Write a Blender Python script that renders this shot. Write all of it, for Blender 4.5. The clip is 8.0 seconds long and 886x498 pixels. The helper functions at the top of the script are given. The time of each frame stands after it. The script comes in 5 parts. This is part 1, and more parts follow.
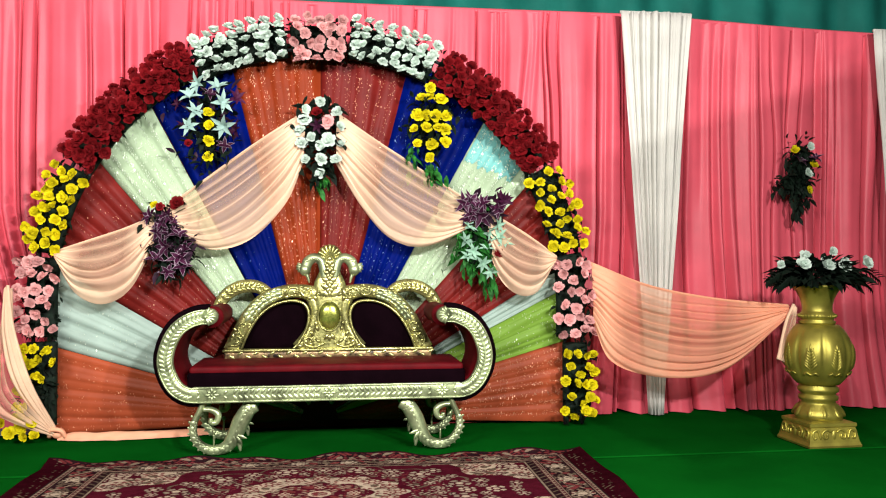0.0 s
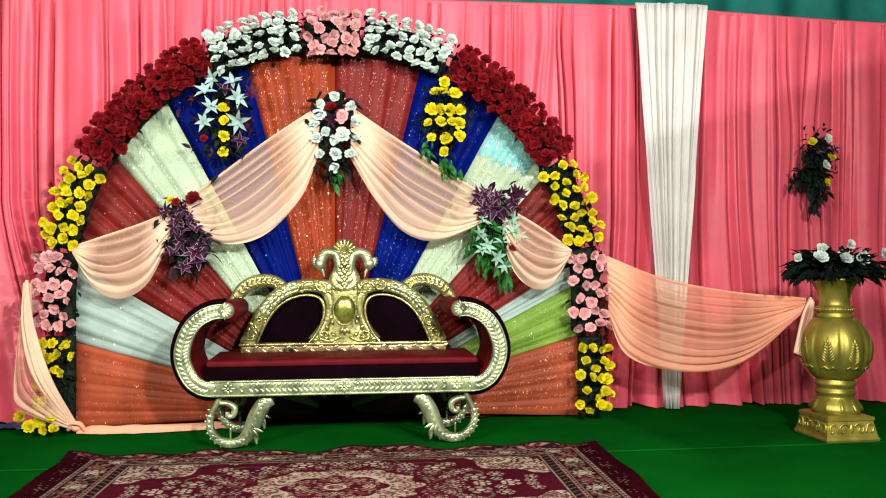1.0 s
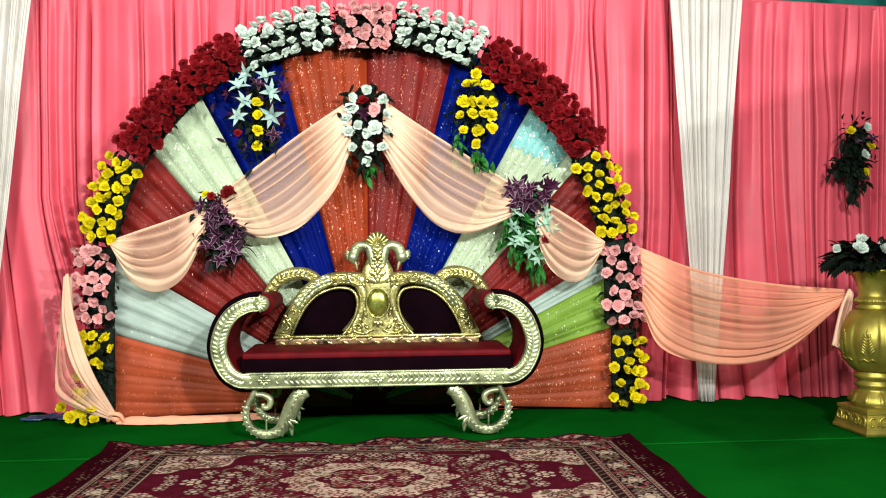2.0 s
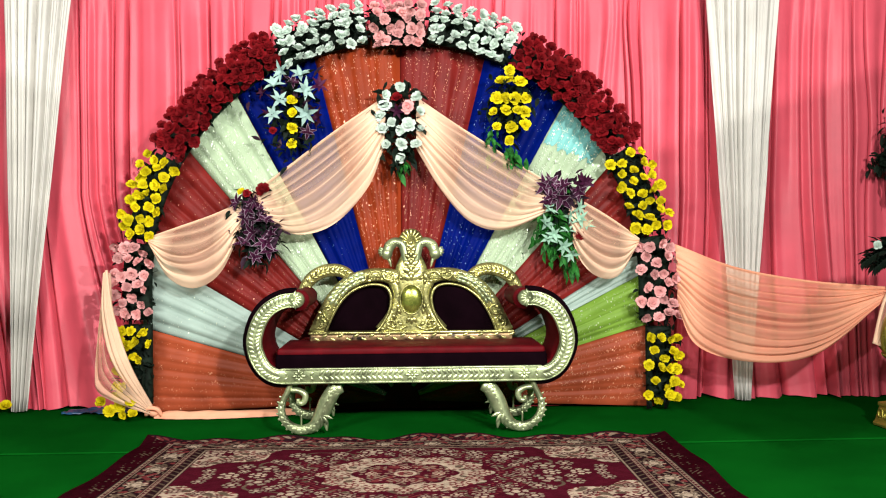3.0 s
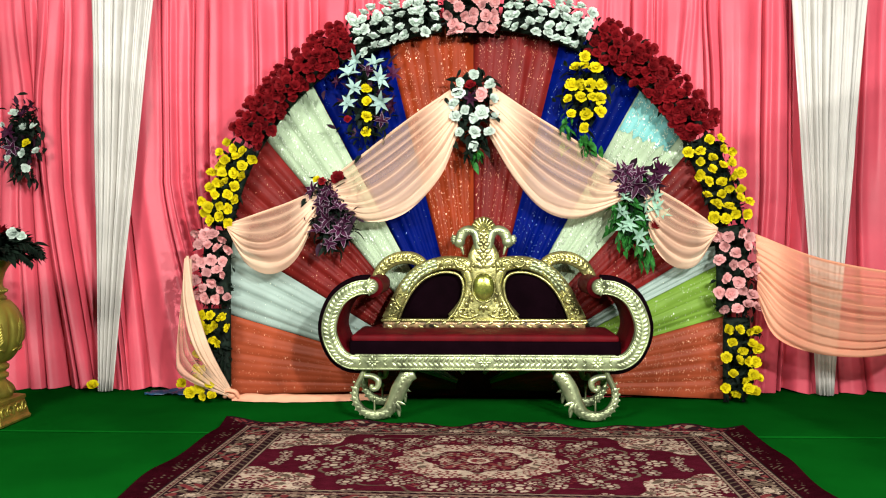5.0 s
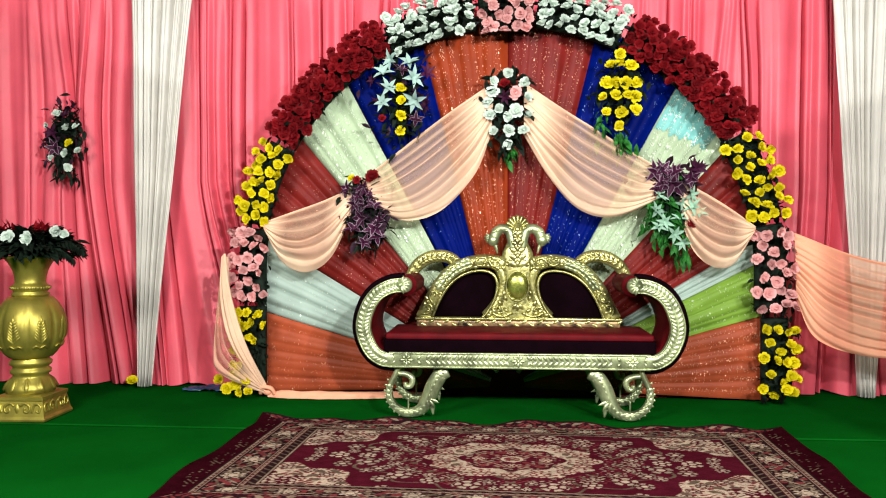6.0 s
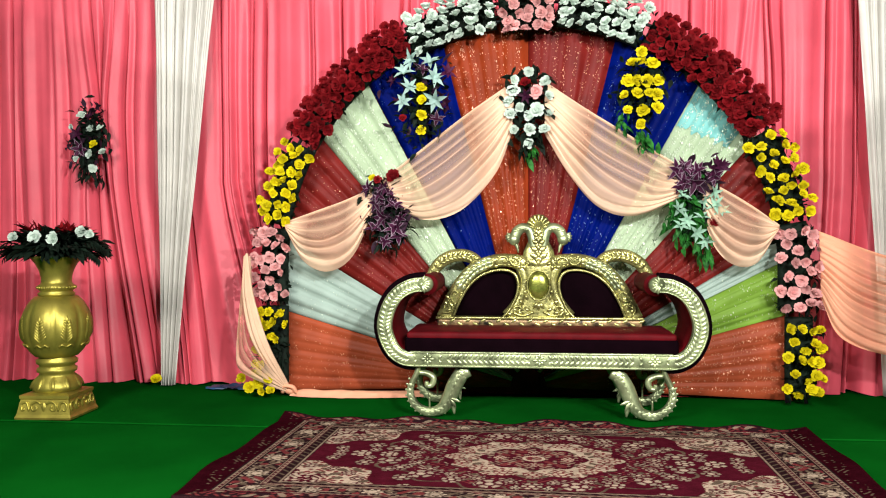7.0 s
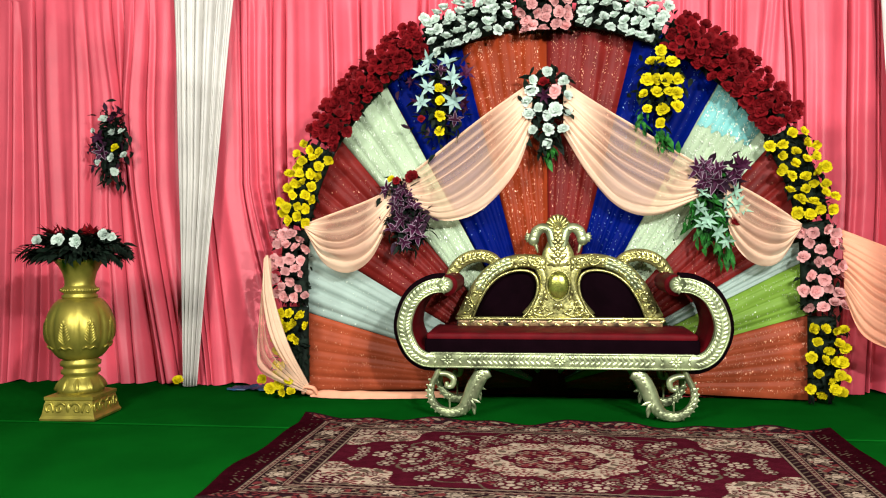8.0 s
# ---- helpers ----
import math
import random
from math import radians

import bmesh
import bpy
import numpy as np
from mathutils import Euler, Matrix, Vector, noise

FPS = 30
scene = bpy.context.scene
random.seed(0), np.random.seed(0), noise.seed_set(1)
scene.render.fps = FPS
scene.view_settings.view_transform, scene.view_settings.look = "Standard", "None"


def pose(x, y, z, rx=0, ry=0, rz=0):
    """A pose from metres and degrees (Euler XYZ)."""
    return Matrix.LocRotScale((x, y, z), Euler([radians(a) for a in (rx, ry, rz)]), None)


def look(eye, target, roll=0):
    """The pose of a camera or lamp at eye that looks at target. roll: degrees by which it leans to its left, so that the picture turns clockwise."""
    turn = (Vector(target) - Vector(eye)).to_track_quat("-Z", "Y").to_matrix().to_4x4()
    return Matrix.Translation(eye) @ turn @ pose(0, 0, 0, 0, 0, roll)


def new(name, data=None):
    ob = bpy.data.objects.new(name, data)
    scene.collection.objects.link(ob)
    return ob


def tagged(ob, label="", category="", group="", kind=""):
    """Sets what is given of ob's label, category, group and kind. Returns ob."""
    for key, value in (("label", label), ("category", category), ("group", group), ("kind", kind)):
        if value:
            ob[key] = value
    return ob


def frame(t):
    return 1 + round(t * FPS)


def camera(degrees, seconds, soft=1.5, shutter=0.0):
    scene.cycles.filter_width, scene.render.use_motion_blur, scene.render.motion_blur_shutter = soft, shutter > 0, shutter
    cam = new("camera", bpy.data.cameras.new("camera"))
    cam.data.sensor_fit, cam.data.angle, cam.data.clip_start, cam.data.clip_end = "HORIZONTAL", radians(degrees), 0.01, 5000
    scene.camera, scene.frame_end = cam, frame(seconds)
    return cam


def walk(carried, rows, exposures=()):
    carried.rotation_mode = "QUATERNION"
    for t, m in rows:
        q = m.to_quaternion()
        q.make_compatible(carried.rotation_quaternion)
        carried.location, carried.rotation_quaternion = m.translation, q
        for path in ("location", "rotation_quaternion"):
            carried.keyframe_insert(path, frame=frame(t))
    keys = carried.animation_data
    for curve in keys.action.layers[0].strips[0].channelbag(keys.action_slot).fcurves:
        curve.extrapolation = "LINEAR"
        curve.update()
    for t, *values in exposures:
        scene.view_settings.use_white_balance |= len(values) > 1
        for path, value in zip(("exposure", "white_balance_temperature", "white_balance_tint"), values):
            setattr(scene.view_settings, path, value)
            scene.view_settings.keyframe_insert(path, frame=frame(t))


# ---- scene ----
cam = camera(57.1, 8.0, soft=1.1)
PATH = [
    (0, (0.023, -4.793, 1.081), (0.2898, -2.8111, 1.1232), -0.07),
    (0.5, (0.028, -4.793, 1.083), (0.2789, -2.8094, 1.1172), -0.13),
    (1, (0.027, -4.797, 1.084), (0.2568, -2.8105, 1.1106), -0.22),
    (2.5, (-0.008, -4.800, 1.082), (0.1116, -2.8039, 1.0867), -0.49),
    (3, (-0.019, -4.801, 1.075), (0.0669, -2.8024, 1.0797), -0.45),
    (3.5, (-0.029, -4.794, 1.076), (0.0198, -2.7949, 1.0733), -0.36),
    (4, (-0.039, -4.785, 1.073), (-0.0326, -2.7850, 1.0602), -0.24),
    (4.5, (-0.051, -4.789, 1.069), (-0.0851, -2.7891, 1.0507), -0.15),
    (6, (-0.061, -4.804, 1.066), (-0.2200, -2.8110, 1.0421), 0.03),
    (6.5, (-0.065, -4.803, 1.065), (-0.2515, -2.8122, 1.0393), -0.00),
    (7, (-0.066, -4.808, 1.065), (-0.2739, -2.8194, 1.0398), -0.11),
    (7.5, (-0.069, -4.814, 1.070), (-0.3031, -2.8278, 1.0434), -0.31),
    (8, (-0.076, -4.810, 1.070), (-0.3269, -2.8263, 1.0450), -0.44),
]
EXPOSURE = 0.33
walk(cam, [(t, look(eye, target, roll)) for t, eye, target, roll in PATH], [(0.0, EXPOSURE), (4.0, EXPOSURE - 0.02), (8.0, EXPOSURE - 0.06)])

# ---------------------------------------------------------------- light
world = bpy.data.worlds.new("night_world")
world.use_nodes = True
world.node_tree.nodes["Background"].inputs[0].default_value = (0.35, 0.4, 0.5, 1)
world.node_tree.nodes["Background"].inputs[1].default_value = 0.02
scene.world = world


def area_lamp(name, eye, target, power, size, color, spread):
    data = bpy.data.lights.new(name, "AREA")
    data.shape, data.size, data.energy, data.color, data.spread = "DISK", size, power, color, radians(spread)
    ob = new(name, data)
    ob.matrix_world = look(eye, target)
    return ob


FLOOD_L, FLOOD_R, KEY = Vector((-0.9, -5.9, 2.75)), Vector((2.6, -5.3, 2.75)), Vector((1.6, -5.6, 2.75))
# large soft fill, added out of view to lift the left side
area_lamp("added_fill_lamp", (-2.4, -5.2, 2.8), (-1.9, 0.8, 1.3), 330, 1.3, (1.0, 0.96, 0.9), 170)
# unseen floods, added with flaps to draw the slanting light edges on curtains
area_lamp("added_flood_lamp", FLOOD_L, (-0.6, 0.8, 1.9), 85, 0.02, (1.0, 0.97, 0.93), 150)
area_lamp("added_flood_lamp", FLOOD_R, (0.4, 0.8, 1.9), 125, 0.02, (1.0, 0.97, 0.93), 150)
area_lamp("key_lamp", KEY, (-0.6, 0.8, 1.5), 215, 0.2, (1.0, 0.97, 0.93), 150)


# ---------------------------------------------------------------- materials
def material(name, color, rough=0.7, metal=0.0, vary=0.18, scale=6.0, grain=250.0, bump=0.15, sheen=0.0, spec=0.1,
             dark=None, translucent=0.0, sheer=0.0, random_tone=0.0, coat=0.0):
    """A procedural surface with variation at two scales and a fine relief."""
    m = bpy.data.materials.new(name)
    m.use_nodes = True
    nt = m.node_tree
    n, l = nt.nodes, nt.links
    b = n["Principled BSDF"]
    co = n.new("ShaderNodeTexCoord")
    big, fine = n.new("ShaderNodeTexNoise"), n.new("ShaderNodeTexNoise")
    big.inputs["Scale"].default_value, fine.inputs["Scale"].default_value = scale, grain
    big.inputs["Detail"].default_value = 5.0
    l.new(co.outputs["Object"], big.inputs["Vector"])
    l.new(co.outputs["Object"], fine.inputs["Vector"])
    ramp = n.new("ShaderNodeValToRGB")
    lo = dark or tuple(c * (1 - vary * 1.6) for c in color)
    hi = tuple(min(1.0, c * (1 + vary * 0.8)) for c in color)
    ramp.color_ramp.elements[0].position, ramp.color_ramp.elements[1].position = 0.33, 0.68
    ramp.color_ramp.elements[0].color, ramp.color_ramp.elements[1].color = (*lo, 1), (*hi, 1)
    l.new(big.outputs["Fac"], ramp.inputs["Fac"])
    out = ramp.outputs["Color"]
    if random_tone:
        info, hsv, rng = n.new("ShaderNodeObjectInfo"), n.new("ShaderNodeHueSaturation"), n.new("ShaderNodeMapRange")
        rng.inputs["To Min"].default_value, rng.inputs["To Max"].default_value = 1 - random_tone, 1 + random_tone * 0.5
        l.new(info.outputs["Random"], rng.inputs["Value"])
        l.new(rng.outputs["Result"], hsv.inputs["Value"])
        l.new(out, hsv.inputs["Color"])
        out = hsv.outputs["Color"]
    l.new(out, b.inputs["Base Color"])
    b.inputs["Roughness"].default_value, b.inputs["Metallic"].default_value = rough, metal
    b.inputs["Specular IOR Level"].default_value = spec
    b.inputs["Sheen Weight"].default_value = sheen
    b.inputs["Coat Weight"].default_value = coat
    rr = n.new("ShaderNodeMapRange")
    rr.inputs["To Min"].default_value, rr.inputs["To Max"].default_value = max(0.02, rough - 0.12), min(1.0, rough + 0.12)
    l.new(fine.outputs["Fac"], rr.inputs["Value"])
    l.new(rr.outputs["Result"], b.inputs["Roughness"])
    bp = n.new("ShaderNodeBump")
    bp.inputs["Strength"].default_value, bp.inputs["Distance"].default_value = bump, 0.004
    l.new(fine.outputs["Fac"], bp.inputs["Height"])
    l.new(bp.outputs["Normal"], b.inputs["Normal"])
    shader = b.outputs["BSDF"]
    if translucent:
        tr, mix = n.new("ShaderNodeBsdfTranslucent"), n.new("ShaderNodeMixShader")
        l.new(out, tr.inputs["Color"])
        mix.inputs["Fac"].default_value = translucent
        l.new(shader, mix.inputs[1])
        l.new(tr.outputs["BSDF"], mix.inputs[2])
        shader = mix.outputs["Shader"]
    if sheer:
        tp, mix = n.new("ShaderNodeBsdfTransparent"), n.new("ShaderNodeMixShader")
        tp.inputs["Color"].default_value = (1, 0.93, 0.85, 1)
        # thin and thick bands of the open weave
        rg = n.new("ShaderNodeMapRange")
        rg.inputs["To Min"].default_value, rg.inputs["To Max"].default_value = sheer * 0.9, min(1, sheer * 1.1)
        l.new(big.outputs["Fac"], rg.inputs["Value"])
        layer, mul = n.new("ShaderNodeAttribute"), n.new("ShaderNodeMath")
        layer.attribute_name, mul.operation = "single_layer", "MULTIPLY"
        l.new(rg.outputs["Result"], mul.inputs[0])
        l.new(layer.outputs["Fac"], mul.inputs[1])
        l.new(mul.outputs["Value"], mix.inputs["Fac"])
        l.new(shader, mix.inputs[1])
        l.new(tp.outputs["BSDF"], mix.inputs[2])
        shader = mix.outputs["Shader"]
    l.new(shader, n["Material Output"].inputs["Surface"])
    return m


def cloth(name, color, **kw):
    kw = {**dict(rough=0.62, sheen=0.0, spec=0.08, grain=420.0, bump=0.12, vary=0.1, scale=3.0), **kw}
    return material(name, color, **kw)


PINK = cloth("pink_satin", (0.64, 0.088, 0.126), rough=0.42, spec=0.24, vary=0.08)
WHITE = cloth("white_cotton", (0.61, 0.595, 0.55), vary=0.10, scale=2.4)
TEAL = cloth("teal_tent_cloth", (0.012, 0.15, 0.12), vary=0.15)
CREAM_TENT = cloth("dark_tent_cloth", (0.16, 0.12, 0.10))
PEACH = cloth("peach_chiffon", (0.80, 0.54, 0.375), translucent=0.12, sheer=0.74, scale=9.0, vary=0.05)
PEACH_THIN = cloth("thin_peach_chiffon", (0.93, 0.46, 0.29), translucent=0.3, sheer=0.6, scale=5.0, vary=0.05)
ORANGE = cloth("orange_tissue", (0.22, 0.029, 0.007), rough=0.45, vary=0.16, scale=5.0)
TERRACOTTA = cloth("terracotta_tissue", (0.29, 0.056, 0.022), rough=0.45, vary=0.16, scale=4.0)
REDDISH = cloth("brick_red_tissue", (0.14, 0.011, 0.009), rough=0.45, vary=0.16, scale=5.0)
MAROON_CLOTH = cloth("maroon_tissue", (0.22, 0.016, 0.022), rough=0.45, vary=0.25, scale=5.0)
MINT = cloth("mint_tissue", (0.34, 0.44, 0.29), rough=0.42, vary=0.10, scale=4.0)
PALE_BLUE = cloth("pale_blue_tissue", (0.29, 0.38, 0.335), rough=0.42, vary=0.10, scale=4.0)
AQUA = cloth("aqua_tissue", (0.17, 0.44, 0.42), rough=0.42, vary=0.15, scale=4.0)
LIME = cloth("lime_tissue", (0.15, 0.27, 0.035), rough=0.42, vary=0.10, scale=4.0)
BLUE = cloth("royal_blue_tissue", (0.0002, 0.005, 0.105), rough=0.5, spec=0.02, vary=0.16, scale=5.0)
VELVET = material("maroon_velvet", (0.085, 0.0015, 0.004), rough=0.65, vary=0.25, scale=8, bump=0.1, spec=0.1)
# dark velvet of the oval panels; also paints shade on arms and seat front
VELVET_DARK_AND_SHADE = material("dark_and_shaded_velvet", (0.0035, 0.0008, 0.002), rough=0.9, vary=0.2, scale=8, bump=0.1, spec=0.02)
SILVER_GILT = material("silver_gilt_metal", (0.37, 0.43, 0.235), rough=0.36, metal=0.7, vary=0.42, scale=9, grain=120, bump=0.1, spec=0.5)
GILT = material("gold_leaf_metal", (0.42, 0.40, 0.15), rough=0.3, metal=0.8, vary=0.35, scale=12, grain=48, bump=0.5, spec=0.5)
MEDAL = material("smooth_olive_gold", (0.33, 0.36, 0.07), rough=0.24, metal=0.8, vary=0.3, scale=16, grain=60, bump=0.1, spec=0.5)
BRONZE = material("marbled_bronze", (0.26, 0.17, 0.08), rough=0.35, metal=0.55, vary=0.6, scale=22, grain=60, bump=0.4, spec=0.5)
VASE_GOLD = material("gold_paint", (0.34, 0.29, 0.05), rough=0.43, metal=0.7, vary=0.2, scale=9, grain=140, bump=0.12, spec=0.5)
CARPET = material("green_carpet", (0.002, 0.075, 0.006), rough=0.95, vary=0.14, scale=1.6, grain=500, bump=0.5, spec=0.0)
SEQUINS = {"pale": material("pale_sequin", (0.72, 0.82, 0.66), rough=0.3, metal=0.4, vary=0.1, spec=0.5),
           "copper": material("copper_sequin", (0.85, 0.42, 0.26), rough=0.3, metal=0.4, vary=0.2, spec=0.5),
           "blue": material("blue_sequin", (0.25, 0.42, 0.75), rough=0.3, metal=0.4, vary=0.2, spec=0.5)}
L_RIM = material("pale_mauve_petal_edge", (0.34, 0.26, 0.32), rough=0.6, vary=0.2, scale=30, random_tone=0.3)
R_RED = material("red_petal", (0.17, 0.004, 0.007), rough=0.7, vary=0.2, scale=30, random_tone=0.35, translucent=0.1)
R_WHITE = material("white_petal", (0.57, 0.68, 0.60), rough=0.65, vary=0.08, scale=30, random_tone=0.15, translucent=0.15)
R_PINK = material("pink_petal", (0.72, 0.36, 0.35), rough=0.65, vary=0.15, scale=30, random_tone=0.25, translucent=0.15)
R_YELLOW = material("yellow_petal", (0.66, 0.56, 0.006), rough=0.65, vary=0.15, scale=30, random_tone=0.22, translucent=0.15)
L_WHITE = material("white_lily_petal", (0.29, 0.43, 0.39), rough=0.6, vary=0.15, scale=30, random_tone=0.2)
L_PURPLE = material("purple_lily_petal", (0.055, 0.009, 0.034), rough=0.55, vary=0.45, scale=25, random_tone=0.4)
L_MINT = material("greenish_white_petal", (0.25, 0.42, 0.31), rough=0.6, vary=0.2, scale=30, random_tone=0.25)
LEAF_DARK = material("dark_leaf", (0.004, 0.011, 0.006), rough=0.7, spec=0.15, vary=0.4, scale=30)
LEAF = material("green_leaf", (0.02, 0.13, 0.02), rough=0.5, vary=0.4, scale=30)
LEAF_PURPLE = material("plum_leaf", (0.028, 0.009, 0.022), rough=0.65, spec=0.2, vary=0.4, scale=30)
LAMP_BODY = material("lamp_housing_metal", (0.03, 0.03, 0.032), rough=0.5, metal=0.4)


# ---------------------------------------------------------------- mesh helpers
def part(name, bm, mat, parent=None, label="", kind="", smooth=True):
    """Links a bmesh as one mesh object under a thing or a part."""
    me = bpy.data.meshes.new(name)
    bm.to_mesh(me)
    bm.free()
    me.materials.append(mat)
    if smooth:
        me.shade_smooth()
    ob = new(name, me)
    ob.parent = parent
    return tagged(ob, label, kind=kind)


def thing(name, label, category, at=(0, 0, 0), group="", kind=""):
    ob = new(name)
    ob.location = at
    ob.empty_display_size = 0.1
    return tagged(ob, label, category, group, kind)


def spline(pts, n):
    """n + 1 points of a smooth curve through pts."""
    p = [Vector(q) for q in pts]
    p = [2 * p[0] - p[1]] + p + [2 * p[-1] - p[-2]]
    out, spans = [], len(p) - 3
    for i in range(n + 1):
        s = min(i / n * spans, spans - 1e-6)
        k, t = int(s), s - int(s)
        a, b, c, d = p[k:k + 4]
        out.append(0.5 * (2 * b + (c - a) * t + (2 * a - 5 * b + 4 * c - d) * t * t + (3 * b - a - 3 * c + d) * t ** 3))
    return out


def lerp_list(v, s):
    """A value of the list v at s in 0..1."""
    if not isinstance(v, (list, tuple)):
        return v
    k = s * (len(v) - 1)
    i = min(int(k), len(v) - 2)
    return v[i] + (v[i + 1] - v[i]) * (k - i)


def sweep(bm, pts, wide, deep, n=24, seg=10, square=1.0, side=(0, 1, 0)):
    """A bar along a curve: half width wide in the curve's plane, half depth deep along side. square < 1 gives a boxier section."""
    path, rings, side = spline(pts, n), [], Vector(side)
    for i, p in enumerate(path):
        t = (path[min(i + 1, n)] - path[max(i - 1, 0)]).normalized()
        a = side.cross(t).normalized()
        b = t.cross(a).normalized()
        w, d, ring = lerp_list(wide, i / n), lerp_list(deep, i / n), []
        for k in range(seg):
            f = 2 * math.pi * (k + 0.5) / seg
            c, s = math.cos(f), math.sin(f)
            c, s = math.copysign(abs(c) ** square, c), math.copysign(abs(s) ** square, s)
            ring.append(bm.verts.new(p + a * w * c + b * d * s))
        rings.append(ring)
    for r, q in zip(rings, rings[1:]):
        for k in range(seg):
            bm.faces.new((r[k], r[(k + 1) % seg], q[(k + 1) % seg], q[k]))
    bm.faces.new(rings[0][::-1])
    bm.faces.new(rings[-1])
    return path


def lathe(bm, profile, seg=40, flute=0, depth=0.0, zone=(0, 0), centre=(0, 0, 0)):
    """A turned body from (radius, height) pairs; flute: lobes round it between two heights."""
    rings = []
    for r, z in profile:
        ring = []
        for k in range(seg):
            f = 2 * math.pi * k / seg
            g = r
            if flute and zone[0] < z < zone[1]:
                e = math.sin(math.pi * (z - zone[0]) / (zone[1] - zone[0]))
                g = r * (1 - depth * e * (1 - abs(math.cos(f * flute / 2))) ** 3)
            ring.append(bm.verts.new((centre[0] + g * math.cos(f), centre[1] + g * math.sin(f), centre[2] + z)))
        rings.append(ring)
    for a, b in zip(rings, rings[1:]):
        for k in range(seg):
            bm.faces.new((a[k], a[(k + 1) % seg], b[(k + 1) % seg], b[k]))
    bm.faces.new(rings[0][::-1])
    bm.faces.new(rings[-1])


def box(bm, x0, x1, y0, y1, z0, z1, bevel=0.0, seg=2):
    made = bmesh.ops.create_cube(bm, size=1)
    bmesh.ops.scale(bm, vec=(x1 - x0, y1 - y0, z1 - z0), verts=made["verts"])
    bmesh.ops.translate(bm, vec=((x0 + x1) / 2, (y0 + y1) / 2, (z0 + z1) / 2), verts=made["verts"])
    if bevel:
        edges = list({e for v in made["verts"] for e in v.link_edges})
        bmesh.ops.bevel(bm, geom=edges, offset=bevel, segments=seg, affect="EDGES", profile=0.5)


def blob(bm, at, size, seg=10):
    made = bmesh.ops.create_uvsphere(bm, u_segments=seg, v_segments=max(5, seg // 2 + 1), radius=1)
    bmesh.ops.scale(bm, vec=size, verts=made["verts"])
    bmesh.ops.translate(bm, vec=at, verts=made["verts"])
    return made["verts"]


def leaf(bm, m, length, width, bend=0.15, fold=0.2):
    """A pointed leaf from the origin along +X, its face to +Z."""
    rows = []
    for s, w in ((0.0, 0.12), (0.3, 0.85), (0.62, 0.8), (1.0, 0.0)):
        z = -bend * length * s * s
        if w:
            rows.append([bm.verts.new(m @ Vector((s * length, d * w * width / 2, z + abs(d) * fold * width * w))) for d in (-1, 0, 1)])
        else:
            tip = bm.verts.new(m @ Vector((length, 0, z)))
    for a, b in zip(rows, rows[1:]):
        bm.faces.new((a[0], b[0], b[1], a[1]))
        bm.faces.new((a[1], b[1], b[2], a[2]))
    a = rows[-1]
    bm.faces.new((a[0], tip, a[1]))
    bm.faces.new((a[1], tip, a[2]))


def leaf_relief(bm, at, angle, length, width, out=0.012):
    """A raised carved leaf in the XZ plane, swelling towards -Y."""
    c, s = math.cos(angle), math.sin(angle)
    x, y, z = at
    ring = []
    for t, w in ((0, 0), (0.25, 0.8), (0.55, 1), (0.8, 0.55), (1, 0), (0.8, -0.55), (0.55, -1), (0.25, -0.8)):
        u, v = t * length, w * width / 2
        ring.append(bm.verts.new((x + u * c - v * s, y, z + u * s + v * c)))
    top = [bm.verts.new((x + t * length * c, y - out * h, z + t * length * s)) for t, h in ((0.2, 0.7), (0.55, 1), (0.85, 0.6))]
    a, b, d = top
    for f in ((0, 1, a), (1, 2, b, a), (2, 3, d, b), (3, 4, d), (4, 5, d), (5, 6, b, d), (6, 7, a, b), (7, 0, a)):
        bm.faces.new([ring[q] if isinstance(q, int) else q for q in f])


def petal(bm, spin, lean, reach, width, lift, curl):
    """A cupped petal round the +Z axis."""
    m = Matrix.Rotation(spin, 4, "Z") @ Matrix.Translation((0.0, 0, lift)) @ Matrix.Rotation(-lean, 4, "Y")
    rows = []
    for s, w in ((0.0, 0.35), (0.55, 1.0), (1.0, 0.6)):
        rows.append([bm.verts.new(m @ Vector((s * reach, d * w * width / 2, (0.10 * abs(d) + 0.25 * s * s * curl) * width))) for d in (-1, 0, 1)])
    for a, b in zip(rows, rows[1:]):
        bm.faces.new((a[0], b[0], b[1], a[1]))
        bm.faces.new((a[1], b[1], b[2], a[2]))


def rose_mesh(name, mat, seed, cup=0.0):
    """A rose of unit radius that faces +Z."""
    rnd, bm = random.Random(seed), bmesh.new()
    for count, lean, reach, width, lift in ((6, 0.25 + cup, 0.95, 0.95, 0.0), (5, 0.75 + cup * 0.6, 0.75, 0.85, 0.1), (4, 1.15, 0.55, 0.6, 0.2), (3, 1.4, 0.4, 0.4, 0.28)):
        o = rnd.random() * 6
        for k in range(count):
            petal(bm, o + 2 * math.pi * k / count + rnd.uniform(-0.15, 0.15), lean + rnd.uniform(-0.15, 0.15), reach, width, lift, rnd.uniform(-1.0, 0.6))
    blob(bm, (0, 0, 0.22), (0.36, 0.36, 0.3), 8)
    me = bpy.data.meshes.new(name)
    bm.to_mesh(me)
    bm.free()
    me.materials.append(mat)
    me.shade_smooth()
    return me


